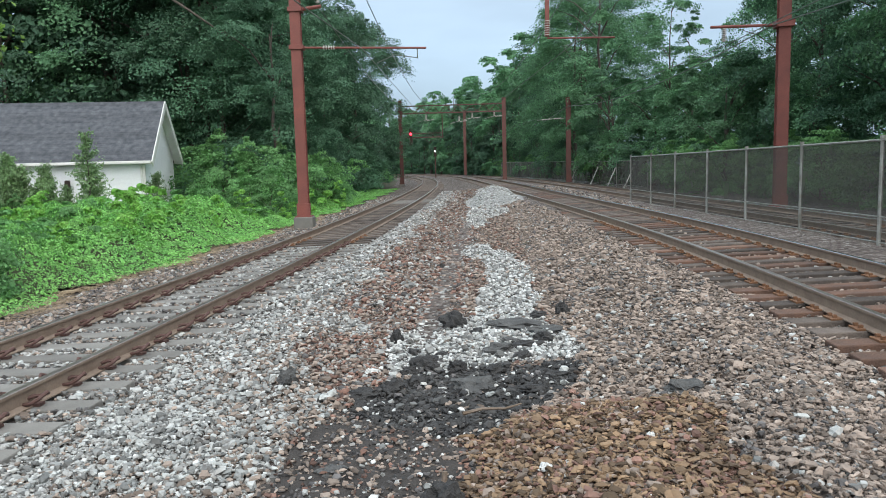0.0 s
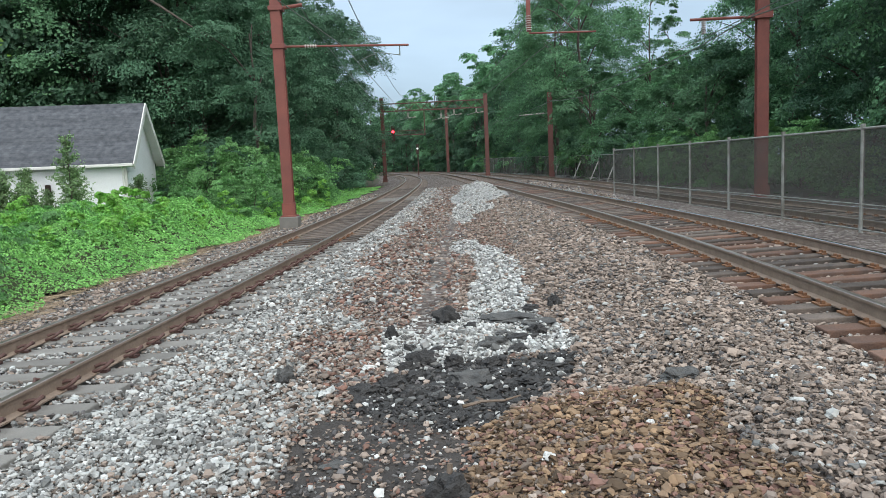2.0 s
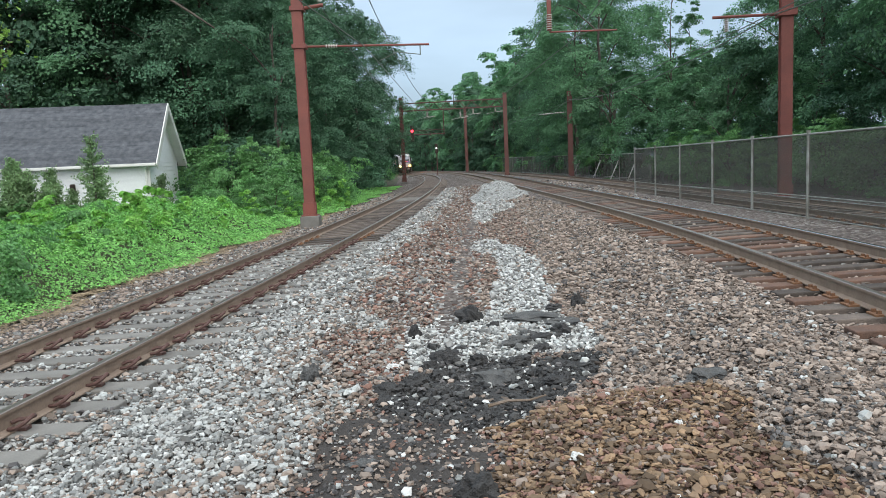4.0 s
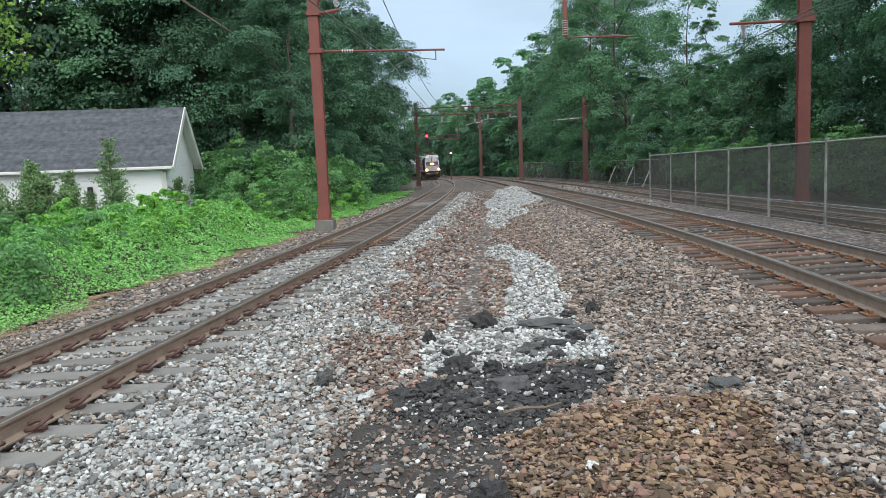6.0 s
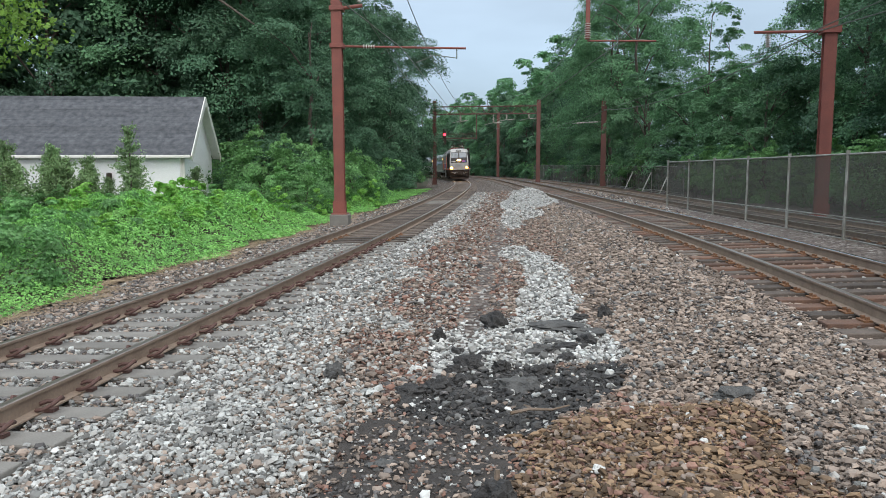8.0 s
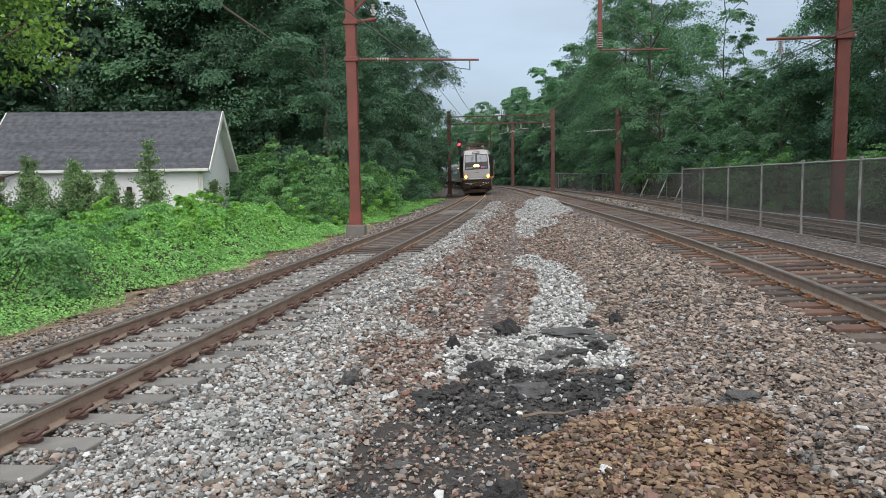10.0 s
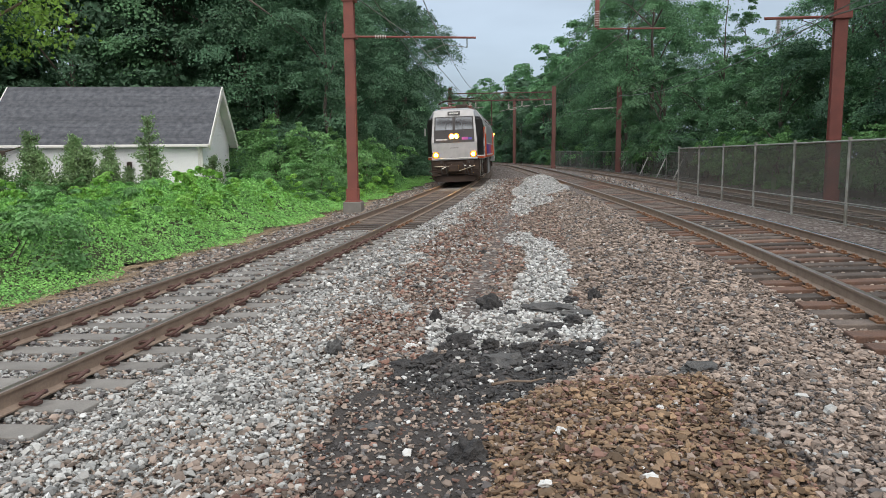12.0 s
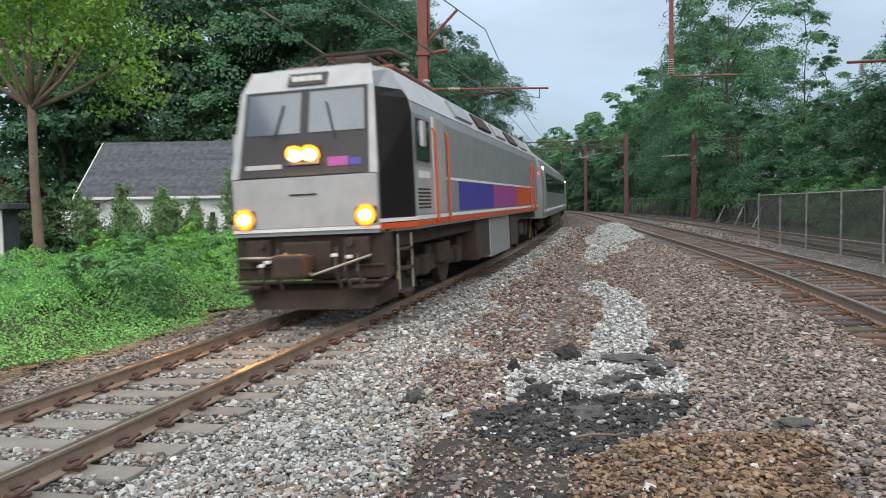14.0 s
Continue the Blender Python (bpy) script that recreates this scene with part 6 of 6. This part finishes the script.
    for x in (-0.95, 0.95):
        part("buffer_step", boxes((x - 0.2, x + 0.2, -0.12, 0.15, 0.5, 0.54), bevel=0.006), M["underframe"], loco)
        part("cable_socket", disc(bmesh.new(), (x * 0.75, -0.04, 1.18), (0, 1, 0), 0.07, 0.1, 12), M["loco_black"], loco)
    for z in (0.58, 0.82, 1.3):
        part("front_pipe", tubes(([(-1.2, 0.08, z), (1.2, 0.08, z)], 0.022)), M["underframe"], loco)
    for x, z in ((-0.62, 0.85), (-0.52, 0.9), (0.55, 0.98), (0.78, 0.95)):
        part("valve_handle", boxes((x - 0.05, x + 0.05, -0.3, -0.27, z, z + 0.05), bevel=0.01), M["trim"], loco)
    for x in (-1.42, 1.15):
        for z in (0.35, 0.7, 1.0):
            part("step", boxes((x, x + 0.27, 0.45, 0.85, z, z + 0.04)), M["underframe"], loco)
    for x, y in ((1.3, 0.45), (1.4, 0.85)):
        part("grab_rail", tubes(([(x, y, 0.4), (x, y, 1.25)], 0.016)), M["galv"], loco)
    # sides
    for s in (-1, 1):
        def side_box(y0, y1, z0, z1, mat, name, label="", t=0.012):
            a, b = sorted((s * 1.47, s * (1.475 + t)))
            return part(name, boxes((a, b, y0, y1, z0, z1)), M[mat], loco, label)
        side_box(0.95, 18.5, 1.34, 1.43, "orange", "lower_stripe", "orange-red stripe along the side")
        side_box(0.95, 18.5, 1.445, 1.51, "trim", "upper_stripe", "white stripe along the side")
        side_box(4.2, 8.3, 1.54, 2.12, "blue", "colour_band", "blue section of the side band")
        side_box(8.304, 12.5, 1.54, 2.12, "magenta", "colour_band", "magenta section of the side band")
        side_box(12.504, 16.2, 1.54, 2.12, "orange", "colour_band", "orange section of the side band")
        side_box(3.0, 17.5, 2.13, 2.18, "trim", "band_edge")
        door = side_box(2.35, 3.05, 1.53, 3.2, "silver", "cab_door", "grey cab door", 0.02)
        side_box(1.15, 1.95, 2.4, 3.08, "glass", "side_window", "dark cab side window", 0.018)
        side_box(1.05, 2.2, 1.53, 2.3, "silver", "cab_side_panel", t=0.008)
        for k in range(4):
            side_box(1.2 + 0.19 * k, 1.33 + 0.19 * k, 2.12, 2.24, "trim", "number_bar", t=0.014)
        side_box(2.2, 2.25, 1.53, 3.2, "trim", "door_edge", t=0.016)
        for k in range(6):
            side_box(1.1, 1.9, 1.62 + 0.06 * k, 1.65 + 0.06 * k, "underframe", "vent_slat", t=0.014)
        for y in (2.22, 3.16):
            x = s * 1.53
            part("door_rail", tubes(([(s * 1.48, y, 1.35), (x, y, 1.4), (x, y, 2.95), (s * 1.48, y, 3.0)], 0.024)), M["orange"], loco, "orange door grab rail")
            part("door_rail", tubes(([(s * 1.48, 19.3 - y, 1.35), (x, 19.3 - y, 1.4), (x, 19.3 - y, 2.95), (s * 1.48, 19.3 - y, 3.0)], 0.024)), M["orange"], loco, "orange door grab rail")
        part("mirror", boxes((s * 1.5 - 0.03 + s * 0.12, s * 1.5 + 0.03 + s * 0.12, 0.95, 1.12, 2.6, 3.0), bevel=0.01), M["silver"], loco)
        for k in range(5):
            y = 4.5 + k * 2.5
            a, b = sorted((s * 1.34, s * 1.17))
            m = pose(s * 1.3, y + 0.9, 3.62, 0, s * 57, 0)
            part("roof_grille", box(bmesh.new(), -0.2, 0.2, -0.85, 0.85, -0.02, 0.03, 0.004, m), M["underframe"] if k in (1, 3) else M["loco_grey"], loco, "dark roof-side grille")
        for y0, y1, z0 in ((6.2, 7.8, 0.38), (8.0, 11.2, 0.3), (11.4, 13.0, 0.38)):
            a, b = sorted((s * 0.7, s * 1.42))
            part("equipment_box", boxes((a, b, y0, y1, z0, 1.3), bevel=0.03), M["loco_grey"] if y0 == 8.0 else M["underframe"], loco)
    part("underframe", boxes((-1.3, 1.3, 0.5, 18.8, 1.05, 1.3), (-0.9, 0.9, 1.0, 18.4, 0.75, 1.05), bevel=0.02), M["underframe"], loco, "grimy dark underframe")
    bogie(loco, 3.9, (-1.35, 1.35))
    bogie(loco, 15.5, (-1.35, 1.35))
    # roof equipment
    part("roof_equipment", boxes((-0.75, -0.2, 1.3, 1.9, 3.93, 4.08), bevel=0.04), M["red_steel"], loco, "red roof equipment cover")
    frame_red = part("folded_pantograph", tubes(([(-0.85, 2.2, 4.12), (0.85, 2.2, 4.12)], 0.04), ([(-0.85, 5.2, 4.12), (0.85, 5.2, 4.12)], 0.04), ([(-0.8, 2.2, 4.12), (-0.8, 5.2, 4.12)], 0.035), ([(0.8, 2.2, 4.12), (0.8, 5.2, 4.12)], 0.035)), M["red_steel"], loco, "red folded pantograph on the cab roof")
    for s in (-1, 1):
        part("lower_arm", tubes(([(s * 0.6, 5.0, 4.2), (s * 0.45, 2.5, 4.38), (s * 0.25, 4.8, 4.46)], 0.03)), M["red_steel"], frame_red)
        part("foot", tubes(([(s * 0.75, 2.4, 3.9), (s * 0.75, 2.4, 4.12)], 0.05), ([(s * 0.75, 5.0, 3.9), (s * 0.75, 5.0, 4.12)], 0.05)), M["red_steel"], frame_red)
    part("collector_bow", tubes(([(-1.0, 2.6, 4.34), (-0.65, 2.6, 4.5), (0.65, 2.6, 4.5), (1.0, 2.6, 4.34)], 0.03), ([(-1.0, 2.95, 4.34), (-0.65, 2.95, 4.5), (0.65, 2.95, 4.5), (1.0, 2.95, 4.34)], 0.03)), M["underframe"], frame_red)
    part("roof_pod", boxes((0.05, 0.65, 1.4, 2.1, 3.93, 4.2), (-0.8, 0.8, 6, 13, 3.95, 4.1), bevel=0.06), M["underframe"], loco)
    for x, y in ((0.7, 3.4), (-0.6, 5.0), (0.6, 5.4), (0.0, 13.4)):
        insulator(loco, (x, y, 4.2), (0, 0, 1), 0.45, 0.09, 4)
    panto = part("pantograph_base", tubes(([(-0.6, 14.2, 4.22), (0.6, 14.2, 4.22)], 0.04), ([(-0.6, 16.4, 4.22), (0.6, 16.4, 4.22)], 0.04), ([(-0.5, 14.2, 4.22), (-0.5, 16.4, 4.22)], 0.03), ([(0.5, 14.2, 4.22), (0.5, 16.4, 4.22)], 0.03)), M["red_steel"], loco)
    part("pantograph_arm", tubes(([(0, 16.2, 4.27), (0, 14.0, 4.75), (0, 15.6, 5.45)], 0.035), ([(-0.3, 15.6, 5.45), (0.3, 15.6, 5.45)], 0.02)), M["underframe"], panto)
    part("collector_bow", tubes(([(-0.95, 15.45, 5.36), (-0.6, 15.45, 5.5), (0.6, 15.45, 5.5), (0.95, 15.45, 5.36)], 0.022), ([(-0.95, 15.75, 5.36), (-0.6, 15.75, 5.5), (0.6, 15.75, 5.5), (0.95, 15.75, 5.36)], 0.022)), M["underframe"], panto)
    for y in (14.3, 16.3):
        for x in (-0.5, 0.5):
            insulator(loco, (x, y, 4.1), (0, 0, 1), 0.28, 0.08, 3)
    part("front_antenna", tubes(([(-0.3, 1.3, 3.9), (-0.3, 1.3, 4.2)], 0.02)), M["underframe"], loco)
    part("marker", disc(bmesh.new(), (1.49, 18.9, 2.75), (1, 0, 0), 0.05, 0.04, 10), M["marker_red"], loco, "small red marker lamp")
    return loco


def coach():
    car = thing("passenger_coach", Matrix(), "brushed silver passenger coach with dark window band", "railway coach", "coaches behind the locomotive")
    half = [(1.5, 0.95), (1.52, 2.0), (1.48, 2.95), (1.36, 3.35), (1.0, 3.72), (0.5, 3.85)]
    full = lambda y, k=1.0: [(x * k, y, z) for x, z in half] + [(-x * k, y, z) for x, z in reversed(half)]
    part("body", loft([full(0, 0.97), full(0.15), full(25.5), full(25.65, 0.97)]), M["coach"], car, "brushed metal coach body")
    for s in (-1, 1):
        band = part("window_band", boxes((*sorted((s * 1.49, s * 1.525)), 2.2, 23.4, 2.05, 2.85), bevel=0.004), M["coach_dark"], car, "dark window band")
        for k in range(13):
            part("window", boxes((*sorted((s * 1.5, s * 1.532)), 2.6 + k * 1.6, 3.85 + k * 1.6, 2.15, 2.75), bevel=0.02), M["glass"], band)
        part("side_stripe", boxes((*sorted((s * 1.49, s * 1.53)), 0.4, 25.2, 1.2, 1.3)), M["trim"], car)
        for y in (0.75, 24.0):
            part("door", boxes((*sorted((s * 1.48, s * 1.53)), y, y + 0.9, 1.1, 3.0), bevel=0.01), M["loco_grey"], car, "grey coach door")
        part("marker", disc(bmesh.new(), (s * 1.5, 0.4, 3.0), (s, 0, 0), 0.06, 0.08, 10), M["marker_amber"], car, "lit amber marker lamp")
        part("skirt_box", boxes((*sorted((s * 0.7, s * 1.4)), 7.5, 17.5, 0.4, 0.95), bevel=0.05), M["underframe"], car)
    part("end_door", boxes((-0.5, 0.5, -0.12, 0.02, 1.0, 3.1), bevel=0.03), M["underframe"], car, "dark gangway at the coach end")
    bogie(car, 3.2, (-1.2, 1.2))
    bogie(car, 22.4, (-1.2, 1.2))
    return car


loco = locomotive()
first = coach()
cars = [(loco, 0.0, 19.4), (first, 19.9, 25.65)] + [(copy_thing(first, Matrix()), 19.9 + 26.3 * k, 25.65) for k in (1, 2)]

# the run of the train: its front comes on at an even pace
SPEED, LAST_Y = 14.1, 9.9


ARC_Y = np.arange(-10, 330, 0.25)
ARC_S = np.concatenate([[0], np.cumsum(np.hypot(np.diff(left_line(ARC_Y)), 0.25))])


def on_track(s):
    y = float(np.interp(s, ARC_S, ARC_Y))
    return Vector((float(left_line(y)), y, 0))


def car_pose(s, length):
    a, b = on_track(s + length * 0.2), on_track(s + length * 0.8)
    d = (b - a).normalized()
    p = (a + b) / 2 - d * length / 2
    return pose(p.x, p.y, L_TOP + float(grade(p.y)), 0, -math.degrees(math.atan(CANT / HALF)), math.degrees(math.atan2(-d.x, d.y)))


def motions():
    ts = [k * 0.5 for k in range(29)]
    for car, back, length in cars:
        rows = []
        for t in ts:
            s = float(np.interp(LAST_Y + SPEED * (14 - t), ARC_Y, ARC_S))
            rows.append((t, car_pose(s + back, length)))
        walk(car, rows)


motions()
